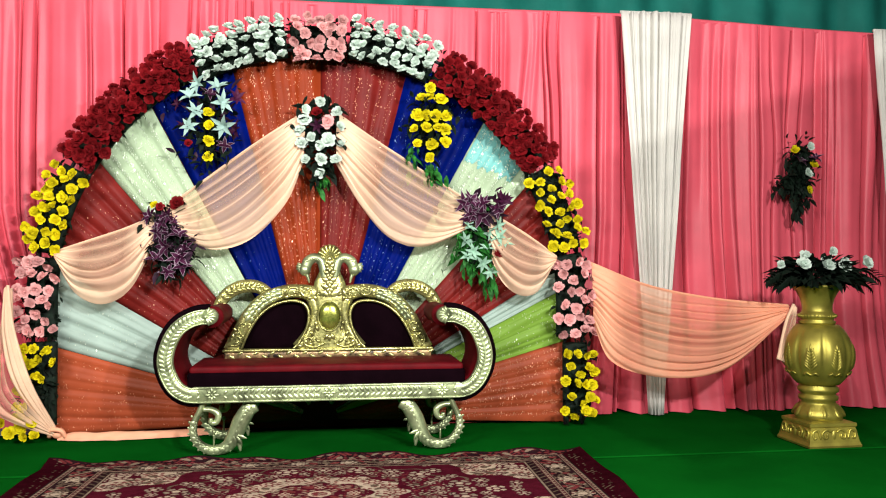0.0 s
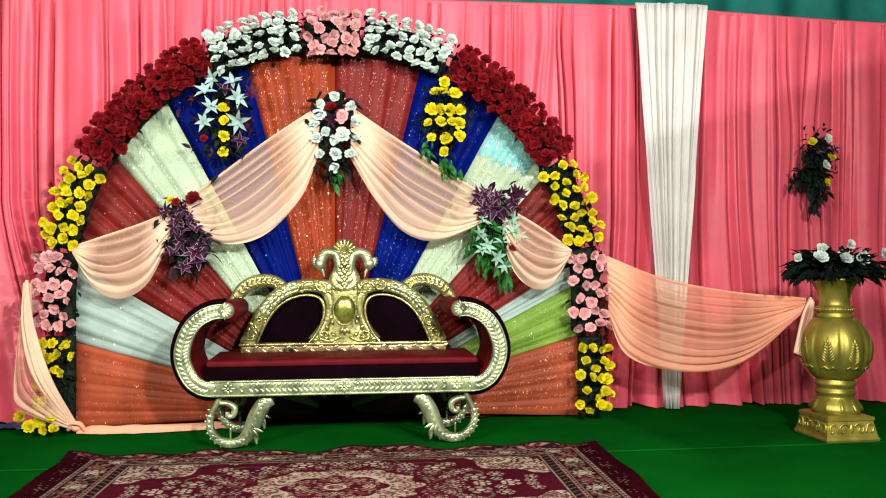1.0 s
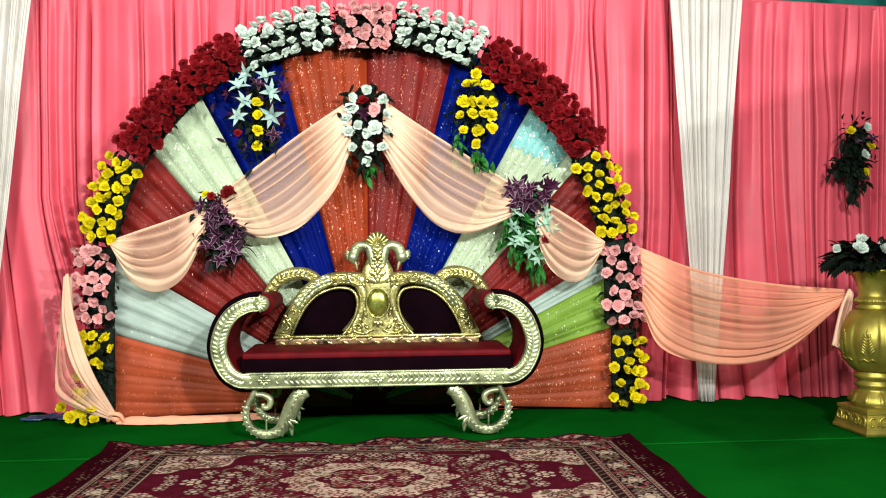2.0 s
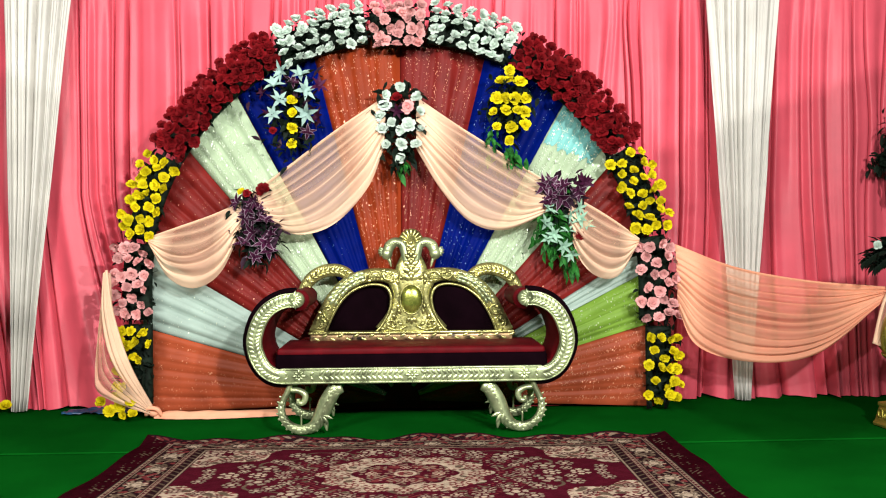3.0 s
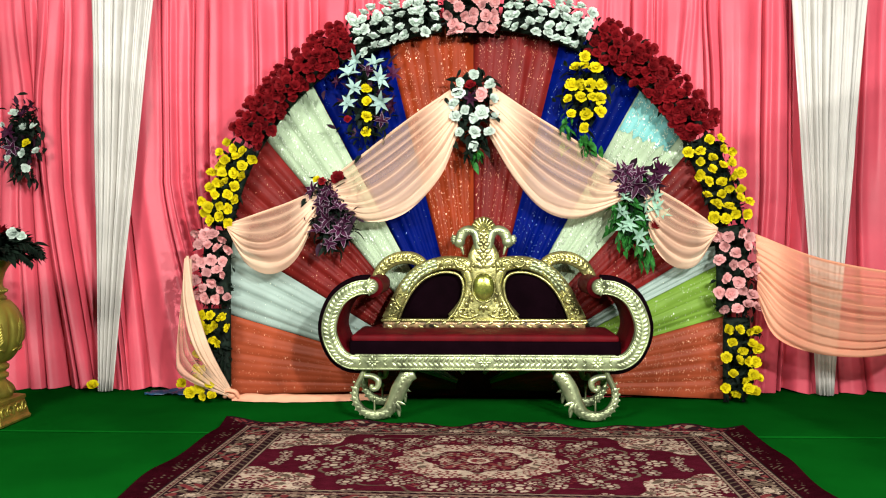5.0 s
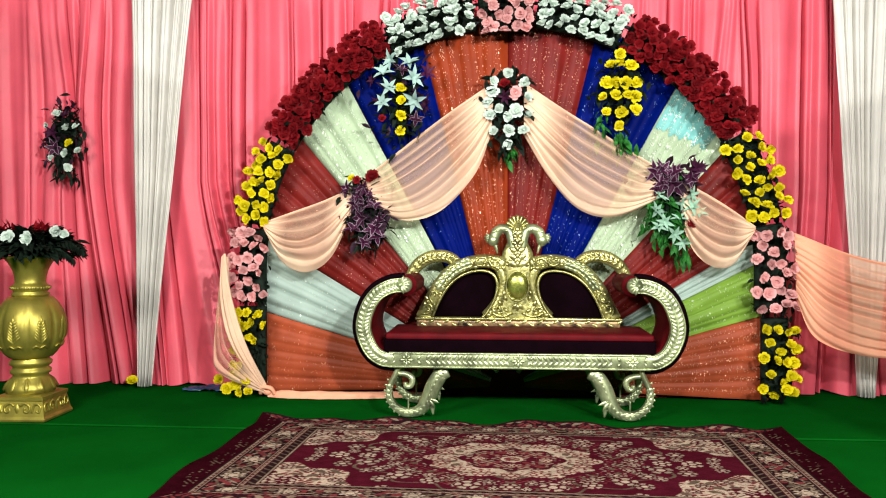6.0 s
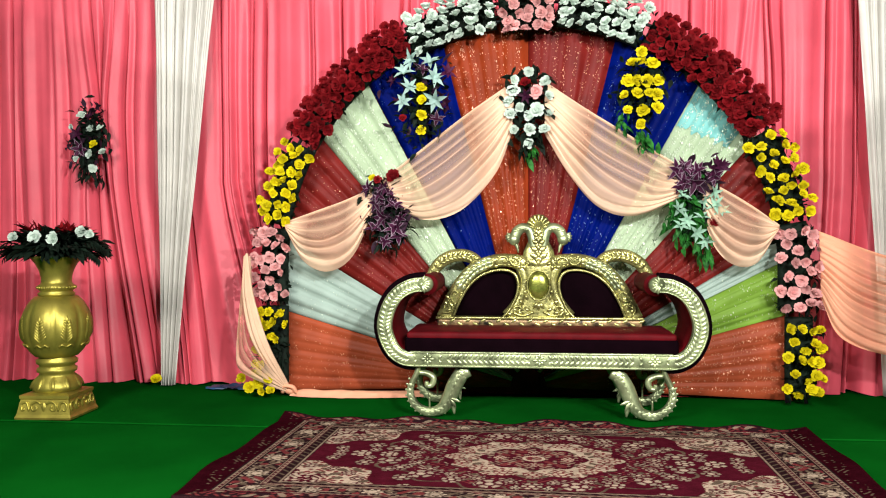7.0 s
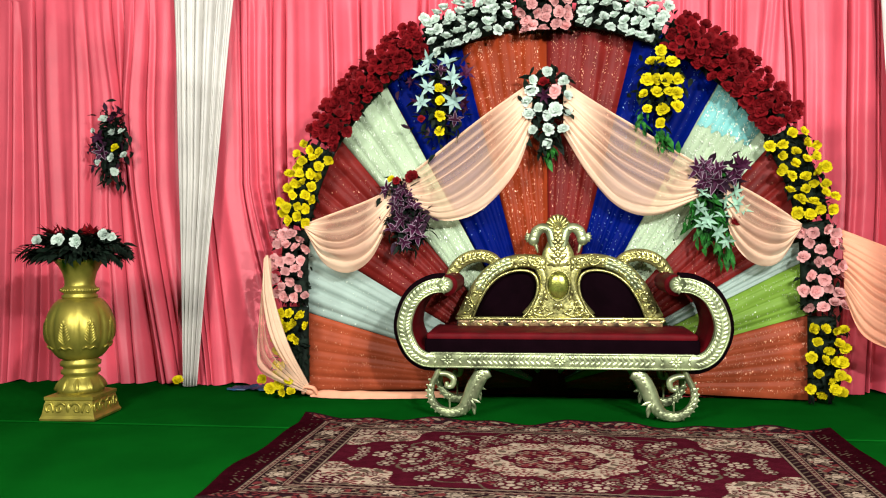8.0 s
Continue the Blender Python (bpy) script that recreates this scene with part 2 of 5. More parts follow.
def lily_mesh(name, mat, seed, petals=6, rim=None):
    """An open lily of unit radius that faces +Z."""
    rnd, bm = random.Random(seed), bmesh.new()
    for k in range(petals):
        m = Matrix.Rotation(2 * math.pi * k / petals + rnd.uniform(-0.2, 0.2), 4, "Z") @ Matrix.Rotation(-0.70 - 0.25 * (k % 2), 4, "Y")
        long = 1.05 + rnd.uniform(-0.15, 0.15)
        leaf(bm, m, long, 0.46, 0.42, 0.30)
        if rim:
            # a pale under-petal whose edge shows round the dark one
            known = set(bm.faces)
            leaf(bm, Matrix.Translation((0, 0, -0.035)) @ m, long * rnd.uniform(0.98, 1.1), rnd.uniform(0.50, 0.62), 0.42, 0.30)
            for f in set(bm.faces) - known:
                f.material_index = 1
    me = bpy.data.meshes.new(name)
    bm.to_mesh(me)
    bm.free()
    me.materials.append(mat)
    if rim:
        me.materials.append(rim)
    me.shade_smooth()
    return me


ROSES = {k: [rose_mesh("rose", m, i * 7 + 3, (0.05, 0.2, 0.4)[i]) for i in range(3)] for k, m in
         (("red", R_RED), ("white", R_WHITE), ("pink", R_PINK), ("yellow", R_YELLOW))}
LILIES = {k: [lily_mesh("lily", m, i * 5 + 1, rim=L_RIM if k == "lily_purple" and i < 2 else None) for i in range(3)] for k, m in (("lily_white", L_WHITE), ("lily_purple", L_PURPLE), ("lily_mint", L_MINT))}
FLOWER_RND = random.Random(11)


def flower(kind, at, size, parent, face=(0, -1, 0.35), wobble=0.35):
    """One bloom at a place, facing roughly the given way."""
    rnd = FLOWER_RND
    me = rnd.choice(ROSES[kind] if kind in ROSES else LILIES[kind])
    ob = new("rose" if kind in ROSES else "lily", me)
    d = (Vector(face).normalized() + Vector((rnd.uniform(-1, 1), rnd.uniform(-0.3, 0.3), rnd.uniform(-1, 1))) * wobble).normalized()
    q = d.to_track_quat("Z", "Y").to_matrix().to_4x4() @ Matrix.Rotation(rnd.uniform(0, 6.28), 4, "Z")
    s = size * rnd.uniform(0.88, 1.12)
    ob.parent = parent
    ob.matrix_local = Matrix.Translation(at) @ q @ Matrix.Diagonal((s, s, s, 1))
    return ob


def foliage(bm, rnd, at, spread, length, n, down=0.3, width=0.4):
    """n leaves that radiate from the neighbourhood of a point towards the hall."""
    for _ in range(n):
        o = Vector(at) + Vector((rnd.gauss(0, spread[0]), rnd.uniform(-spread[1], spread[1] * 0.3), rnd.gauss(0, spread[2])))
        d = Vector((rnd.uniform(-1, 1), rnd.uniform(-0.9, 0.1), rnd.uniform(-1, 1) - down)).normalized()
        m = Matrix.Translation(o) @ d.to_track_quat("X", "Z").to_matrix().to_4x4() @ Matrix.Rotation(rnd.uniform(-1, 1), 4, "X")
        s = length * rnd.uniform(0.6, 1.2)
        leaf(bm, m, s, s * width, rnd.uniform(0.0, 0.4))


def grid_sheet(bm, f, nu, nv):
    """A sheet of points f(u, v), u and v in 0..1."""
    rows = [[bm.verts.new(f(i / nu, j / nv)) for i in range(nu + 1)] for j in range(nv + 1)]
    for a, b in zip(rows, rows[1:]):
        for i in range(nu):
            bm.faces.new((a[i], a[i + 1], b[i + 1], b[i]))


def thick(ob, t=0.003):
    mod = ob.modifiers.new("thickness", "SOLIDIFY")
    mod.thickness = t
    return ob


# ---------------------------------------------------------------- the setting
def floor_ground():
    bm = bmesh.new()
    grid_sheet(bm, lambda u, v: Vector((-7 + 14 * u, -10 + 13 * v, 0.004 * noise.noise(Vector((u * 18, v * 16, 3))) * (1 if v < 0.83 else 0.4) - 0.006)), 140, 130)
    ob = part("floor", bm, CARPET, kind="structure", label="green carpet laid over the stage floor")
    tagged(ob, category="floor")
    for x0, x1, y, z in ((-7, 7, -0.33, 0.0), (-7, 7, -1.9, 0.0)):
        bm = bmesh.new()
        sweep(bm, [(x0, y, z), (x0 / 2, y + 0.01, z), (0, y - 0.01, z), (x1 / 2, y + 0.012, z), (x1, y, z)], 0.006, 0.004, 60, 6)
        part("carpet_seam", bm, CARPET, ob)


def tent():
    def pleated(name, p0, p1, z0, z1, label):
        a, b = Vector(p0), Vector(p1)
        t = (b - a).normalized()
        side = Vector((-t.y, t.x, 0))
        length = (b - a).length
        bm = bmesh.new()

        def f(u, v):
            s = u * length
            d = 0.07 * math.sin(s * 11 + 1.5 * noise.noise(Vector((s * 0.7, 0, 2)))) + 0.02 * noise.noise(Vector((s * 5, v * 2, 1)))
            return a + t * s + side * d + Vector((0, 0, z0 + (z1 - z0) * v))
        grid_sheet(bm, f, int(length / 0.05), 6)
        ob = thick(part(name, bm, TEAL, kind="structure", label=label), 0.01)
        tagged(ob, category="wall")
    pleated("wall_back", (-7, 2.0, 0), (7, 2.0, 0), -0.02, 4.6, "teal pleated cloth wall of the tent")
    pleated("wall_left", (-7, -10, 0), (-7, 2.0, 0), -0.02, 4.6, "teal pleated cloth wall of the tent")
    pleated("wall_right", (7, 2.0, 0), (7, -10, 0), -0.02, 4.6, "teal pleated cloth wall of the tent")
    pleated("wall_front", (7, -10, 0), (-7, -10, 0), -0.02, 4.6, "teal pleated cloth wall of the tent")
    bm = bmesh.new()
    grid_sheet(bm, lambda u, v: Vector((-7.1 + 14.2 * u, -10.1 + 12.2 * v, 4.6 + 0.05 * math.sin(u * 90) + 0.35 * math.sin(math.pi * u))), 90, 20)
    tagged(thick(part("ceiling", bm, CREAM_TENT, kind="structure", label="brown cloth ceiling of the tent"), 0.01), category="ceiling")


def soft_panel_lamp(x, y, z):
    """An added round soft lamp, out of view above left of the camera, hung from the ceiling."""
    body = thing("added_soft_lamp", "added unseen large round soft lamp hung from the tent ceiling", "lamp", (x, y, z))
    bm = bmesh.new()
    lathe(bm, [(0.70, 0.0), (0.70, 0.05), (0.45, 0.22), (0.12, 0.3)], 32)
    bm.transform(Matrix.Rotation(radians(-82), 4, "X") @ Matrix.Rotation(math.pi, 4, "X") @ Matrix.Translation((0, 0, 0.06)))
    part("reflector", bm, LAMP_BODY, body)
    bm = bmesh.new()
    sweep(bm, [(0, -0.3, 0.0), (0, -0.32, 0.9), (0, -0.32, 2.16)], 0.015, 0.015, 6, 8, side=(1, 0, 0))
    part("hanger", bm, LAMP_BODY, body)


def floodlight(at, a, b, flap=True):
    """A lamp housing on a pole, out of view; its straight flap is added to cut the light along the line from a to b on
    the curtain.
    """
    body = thing("floodlight", "black metal floodlight %son a tall pole stand" % ("with a flap, " if flap else ""), "floodlight", (at.x, at.y, 0), "floodlights")
    o = Vector((at.x, at.y, 0))
    bm = bmesh.new()
    back = (at - (Vector(a) + Vector(b)) / 2).normalized()
    c = at + back * 0.12 - o
    box(bm, c.x - 0.12, c.x + 0.12, c.y - 0.05, c.y + 0.05, c.z - 0.1, c.z + 0.1, 0.01)
    part("housing", bm, LAMP_BODY, body)
    bm = bmesh.new()
    sweep(bm, [(0, 0, 0.0), (0, 0, 1.2), tuple(c - Vector((0, 0, 0.1)))], 0.02, 0.02, 6, 8, side=(1, 0, 0))
    for k in range(3):
        f = k * 2.094
        sweep(bm, [(0, 0, 0.5), (0.3 * math.cos(f), 0.3 * math.sin(f), 0.2), (0.5 * math.cos(f), 0.5 * math.sin(f), 0.01)], 0.012, 0.012, 4, 6, side=(0.3, 0.2, 1))
    part("stand", bm, LAMP_BODY, body)
    if not flap:
        return
    # added flap, out of view, that keeps this lamp off the lower curtain
    e0, e1 = at + (Vector(a) - at) * 0.13 - o, at + (Vector(b) - at) * 0.13 - o
    along = (e1 - e0)
    e1 = e1 + along * 0.6
    drop = Vector((0, 0.02, -0.36))
    bm = bmesh.new()
    q = [bm.verts.new(p) for p in (e0, e1, e1 + drop, e0 + drop)]
    bm.faces.new(q)
    thick(part("flap", bm, LAMP_BODY, body, smooth=False), 0.004)
    bm = bmesh.new()
    m = (e0 + e1) / 2 + drop * 0.9
    sweep(bm, [tuple(c - Vector((0, 0, 0.1))), tuple((c + m) / 2 - Vector((0, 0, 0.2))), tuple(m)], 0.01, 0.01, 10, 8, side=(0.3, 0.2, 1))
    part("flap_arm", bm, LAMP_BODY, body)


def creases(x0, x1, seed):
    """Places, widths, depths and fading of the creases of a hanging cloth: soft folds and, between some, tight seams."""
    rnd, out, x = random.Random(seed), [], x0
    while x < x1 - 0.05:
        x += rnd.choice((0.045, 0.06, 0.08, 0.11, 0.16, 0.24)) * rnd.uniform(0.7, 1.3)
        if rnd.random() < 0.4:
            out.append((x, rnd.uniform(0.005, 0.009), rnd.uniform(0.07, 0.13), rnd.uniform(-0.3, 0.9)))
        else:
            out.append((x, rnd.uniform(0.014, 0.032), rnd.uniform(0.03, 0.085), rnd.uniform(-0.3, 1.3)))
    return out


def pleat(s, v, seed, lines):
    """Depth of a hanging cloth at s metres along it and v up it (0 to 1): creases between broad soft rolls."""
    d = 0.05 * noise.noise(Vector((s * 2.1, v * 0.9, seed))) + 0.04 * noise.noise(Vector((s * 5.2, v * 1.2, seed + 7)))
    d += (0.085 * noise.noise(Vector((s * 8.5, v * 0.8, seed + 3))) + 0.02 * noise.noise(Vector((s * 19, v * 0.9, seed + 4)))) * (0.75 + 0.5 * noise.noise(Vector((s * 1.3, v * 1.5, seed + 6))))
    for x, w, depth, bias in lines:
        e = s - x
        if abs(e) < 4 * w:
            d += depth * max(0.0, min(1.0, 0.8 + bias * (0.5 - v))) * math.exp(-(e / w) ** 2)
    return d * min(1.0, 0.25 + (1 - v) * 7)


CURTAIN_Y = 1.0


def pink_curtain(x0, x1, top0, top1, seed, pinches=(), pulls=()):
    """pinches: places where a bouquet's string gathers the cloth; pulls: (x, reach, shift) where the folds swing aside towards the carpet."""
    o = ((x0 + x1) / 2, CURTAIN_Y, 0)
    ob = thing("pink_curtain", "pleated pink satin curtain hanging to the carpet", "curtain", o, "pink curtains")
    bm = bmesh.new()
    lines = creases(x0, x1, seed + 30)
    places = {x0, x1} | {x0 + (x1 - x0) * k / int((x1 - x0) / 0.014) for k in range(int((x1 - x0) / 0.014))}
    for x, w, *_ in lines:
        places |= {x + w * k for k in (-2.2, -1.4, -0.9, -0.5, 0, 0.5, 0.9, 1.4, 2.2)}
    places = sorted(p for p in places if x0 <= p <= x1)
    rows, nv = [], 24
    close = [[q for q in lines if abs(q[0] - s) < 0.11] for s in places]
    for j in range(nv + 1):
        v, row = j / nv, []
        foot = (1 - v) ** 6
        for s, near in zip(places, close):
            u = (s - x0) / (x1 - x0)
            top = top0 + (top1 - top0) * u - 0.02 * math.sin(math.pi * u)
            lean = 0.07 * noise.noise(Vector((s * 2.1, v * 1.4, seed + 2))) * math.sin(math.pi * u) ** 0.3
            for px, pz in pinches:
                lean += (px - s) * 0.75 * math.exp(-((s - px) / 0.16) ** 2) * math.exp(-((top * v - pz) / 0.42) ** 2)
            for px, reach, shift in pulls:
                lean += shift * math.exp(-((s - px) / reach) ** 2) * max(0.0, 1 - v * 2.0) ** 1.3
            y = pleat(s, v, seed, near) * (0.8 + 0.7 * (1 - v) ** 2) - 0.10 * foot * (0.6 + 0.6 * noise.noise(Vector((s * 3, 0, seed))))
            row.append(bm.verts.new((s + lean - o[0], y, 0.005 + 0.02 * foot * noise.noise(Vector((s * 8, 2, seed))) + top * v)))
        rows.append(row)
    for p, q in zip(rows, rows[1:]):
        for i in range(len(places) - 1):
            bm.faces.new((p[i], p[i + 1], q[i + 1], q[i]))
    part("drape", bm, PINK, ob)
    bm = bmesh.new()
    sweep(bm, [(x0 - o[0], 0.02, top0), (0, 0.02, (top0 + top1) / 2 - 0.02), (x1 - o[0], 0.02, top1)], 0.018, 0.015, 20, 8)
    part("top_hem", bm, PINK, ob)


def white_curtain(xt0, xt1, xb0, xb1, top, seed):
    """A white strip that narrows to its tied foot."""
    o = ((xt0 + xt1) / 2, CURTAIN_Y - 0.17, 0)
    ob = thing("white_curtain", "narrowing white cotton drape hung over the pink curtain", "curtain", o, "white curtains")
    bm = bmesh.new()

    def f(u, v):
        k = v ** 1.05
        a, b = xb0 + (xt0 - xb0) * k, xb1 + (xt1 - xb1) * k
        w = u + 0.07 * noise.noise(Vector((u * 3.5, v * 1.2, seed)))
        d = 1 - abs(math.sin(math.pi * w * 5.5)) ** 0.7
        e = 1 - abs(math.sin(math.pi * w * 11 + 1)) ** 0.8
        amp = 0.030 + 0.020 * (1 - v)
        seam = sum(0.045 * math.exp(-((w - q) / 0.012) ** 2) for q in (0.11, 0.23, 0.41, 0.52, 0.69, 0.86))
        y = seam + amp * d + 0.012 * e + 0.02 * noise.noise(Vector((u * 3, v * 3, seed))) - 0.03 * math.sin(math.pi * u)
        return Vector((a + (b - a) * u - o[0], y, 0.012 + (top - 0.012) * v))
    grid_sheet(bm, f, 150, 30)
    thick(part("drape", bm, WHITE, ob), 0.003)
    bm = bmesh.new()
    sweep(bm, [(xt0 - o[0], 0.03, top), (xt1 - o[0], 0.03, top)], 0.012, 0.012, 4, 8)
    part("top_hem", bm, WHITE, ob)


# ---------------------------------------------------------------- the fan of cloth behind the sofa
FAN = Vector((-0.064, 0.70, 0.07))
ARCH_C, ARCH_R = Vector((-0.065, 0, 0.86)), 1.72


def arch_reach(angle):
    """Distance from the fan's focus to the arch's middle line at an angle above the carpet."""
    d = Vector((math.cos(angle), math.sin(angle)))
    lo, hi = 0.1, 4.0
    for _ in range(30):
        m = (lo + hi) / 2
        x, z = d.x * m, FAN.z + d.y * m - ARCH_C.z
        inside = math.hypot(x, z) < ARCH_R if z > 0 else abs(x) < ARCH_R
        lo, hi = (m, hi) if inside else (lo, m)
    return lo


def fan_backdrop():
    fan = thing("fan_backdrop", "fan of pleated glittering cloth rays in many colours", "backdrop", FAN)
    rays = ((-2.2, 16.5, TERRACOTTA, 120), (16.5, 31, PALE_BLUE, 60), (31, 50, REDDISH, 130), (50, 62, MINT, 800), (62, 76, BLUE, 40), (76, 90, ORANGE, 400),
            (90, 104, REDDISH, 460), (104, 119, BLUE, 170), (119, 132, MINT, 800), (132, 148.5, REDDISH, 90), (148.5, 153, PALE_BLUE, 20), (153, 163.5, LIME, 110), (163.5, 182.2, TERRACOTTA, 420))
    for i, (a0, a1, mat, glitter) in enumerate(rays):
        a0, a1 = radians(180 - a0), radians(180 - a1)
        span = abs(a1 - a0)
        folds = max(4, round(span / 0.032))

        def place(u, v, lift=0.0, i=i, a0=a0, a1=a1, folds=folds):
            a = a0 + (a1 - a0) * u
            r = 0.12 + (arch_reach(a) - 0.12) * v
            w = u + 0.25 / folds * noise.noise(Vector((u * 6, v * 3, i)))
            big = 1 - abs(math.sin(math.pi * w * folds * 0.37 + 1.5 * noise.noise(Vector((u * 2, 1, i))))) ** 0.7
            d = big * 0.030 + (1 - abs(math.sin(math.pi * w * folds * 0.9)) ** 0.8) * 0.011 + 0.014 * noise.noise(Vector((u * 5, v * 4, i + 4)))
            d *= 0.45 if i in (0, 12) else 0.75 if i in (2, 9) else 1.0
            edge = min(u, 1 - u) * 2
            return Vector((r * math.cos(a), -0.012 * (i % 2) - 0.02 * edge ** 0.5 + d * (0.25 + 0.75 * v) - lift, r * math.sin(a)))
        bm = bmesh.new()
        grid_sheet(bm, place, folds * 6, 26)
        ray = part("cloth_ray", bm, mat, fan)
        rnd, bm = random.Random(i + 50), bmesh.new()
        for _ in range(glitter * 3):
            v = 1 - rnd.random() ** 1.5 * 0.75
            p = place(min(1, max(0, rnd.choice((0.09, 0.2, 0.33, 0.46, 0.6, 0.73, 0.88)) + rnd.gauss(0, 0.022))), v, 0.013 if i == 8 else 0.006)
            q = (Vector((rnd.gauss(0, 0.35), -1, rnd.gauss(0, 0.35)))).to_track_quat("Z", "Y").to_matrix().to_4x4()
            s = rnd.uniform(0.0011, 0.0022) if rnd.random() < 0.93 else rnd.uniform(0.0026, 0.0034)
            s *= 1.3 if mat in (ORANGE, MINT) else 1.15 if mat in (LIME, TERRACOTTA) and i > 9 else 1.0
            bm.faces.new([bm.verts.new(p + (q @ Vector((0.75 * s * math.cos(k * 1.047), 1.9 * s * math.sin(k * 1.047), 0)))) for k in range(6)])
        tint = "blue" if mat is BLUE else "pale" if mat in (MINT, PALE_BLUE, LIME) else "copper"
        part("sequins", bm, SEQUINS[tint], ray, "scattered " + tint + " sequins", "stuff", smooth=False)
        # an aqua sheet covers the upper end of this ray
        if i == 8:
            bm = bmesh.new()
            grid_sheet(bm, lambda u, v: place(0.02 + 0.76 * u, 0.83 + 0.07 * u - 0.03 * noise.noise(Vector((u * 11, 0, 2))) + (0.17 - 0.07 * u) * v, 0.008), folds * 6, 10)
            part("aqua_overlay", bm, AQUA, ray, "aqua sheet over the top of the mint cloth")
    # the board that carries the cloth
    bm = bmesh.new()
    n = 40
    front, back = [], []
    for k in range(n + 1):
        a = math.pi * k / n
        r = arch_reach(max(0.001, min(math.pi - 0.001, a)))
        front.append(bm.verts.new((r * math.cos(a), 0.06, r * math.sin(a) - (0.065 if k in (0, n) else 0))))
        back.append(bm.verts.new((r * math.cos(a), 0.10, r * math.sin(a) - (0.065 if k in (0, n) else 0))))
    bm.faces.new(front)
    bm.faces.new(back[::-1])
    for k in range(n):
        bm.faces.new((front[k], front[k + 1], back[k + 1], back[k]))
    part("backing_board", bm, MAROON_CLOTH, fan, smooth=False)


# ---------------------------------------------------------------- the flower arch
def arch_point(s, across):
    """A point of the arch: s in degrees round the curve (0 and 180 are its springings), below them metres down as negative or past 180."""
    r = ARCH_R + across
    if s < 0:
        return Vector((-r, 0, s))
    if s > 180:
        return Vector((r, 0, -(s - 180)))
    a = radians(180 - s)
    return Vector((r * math.cos(a), 0, r * math.sin(a)))


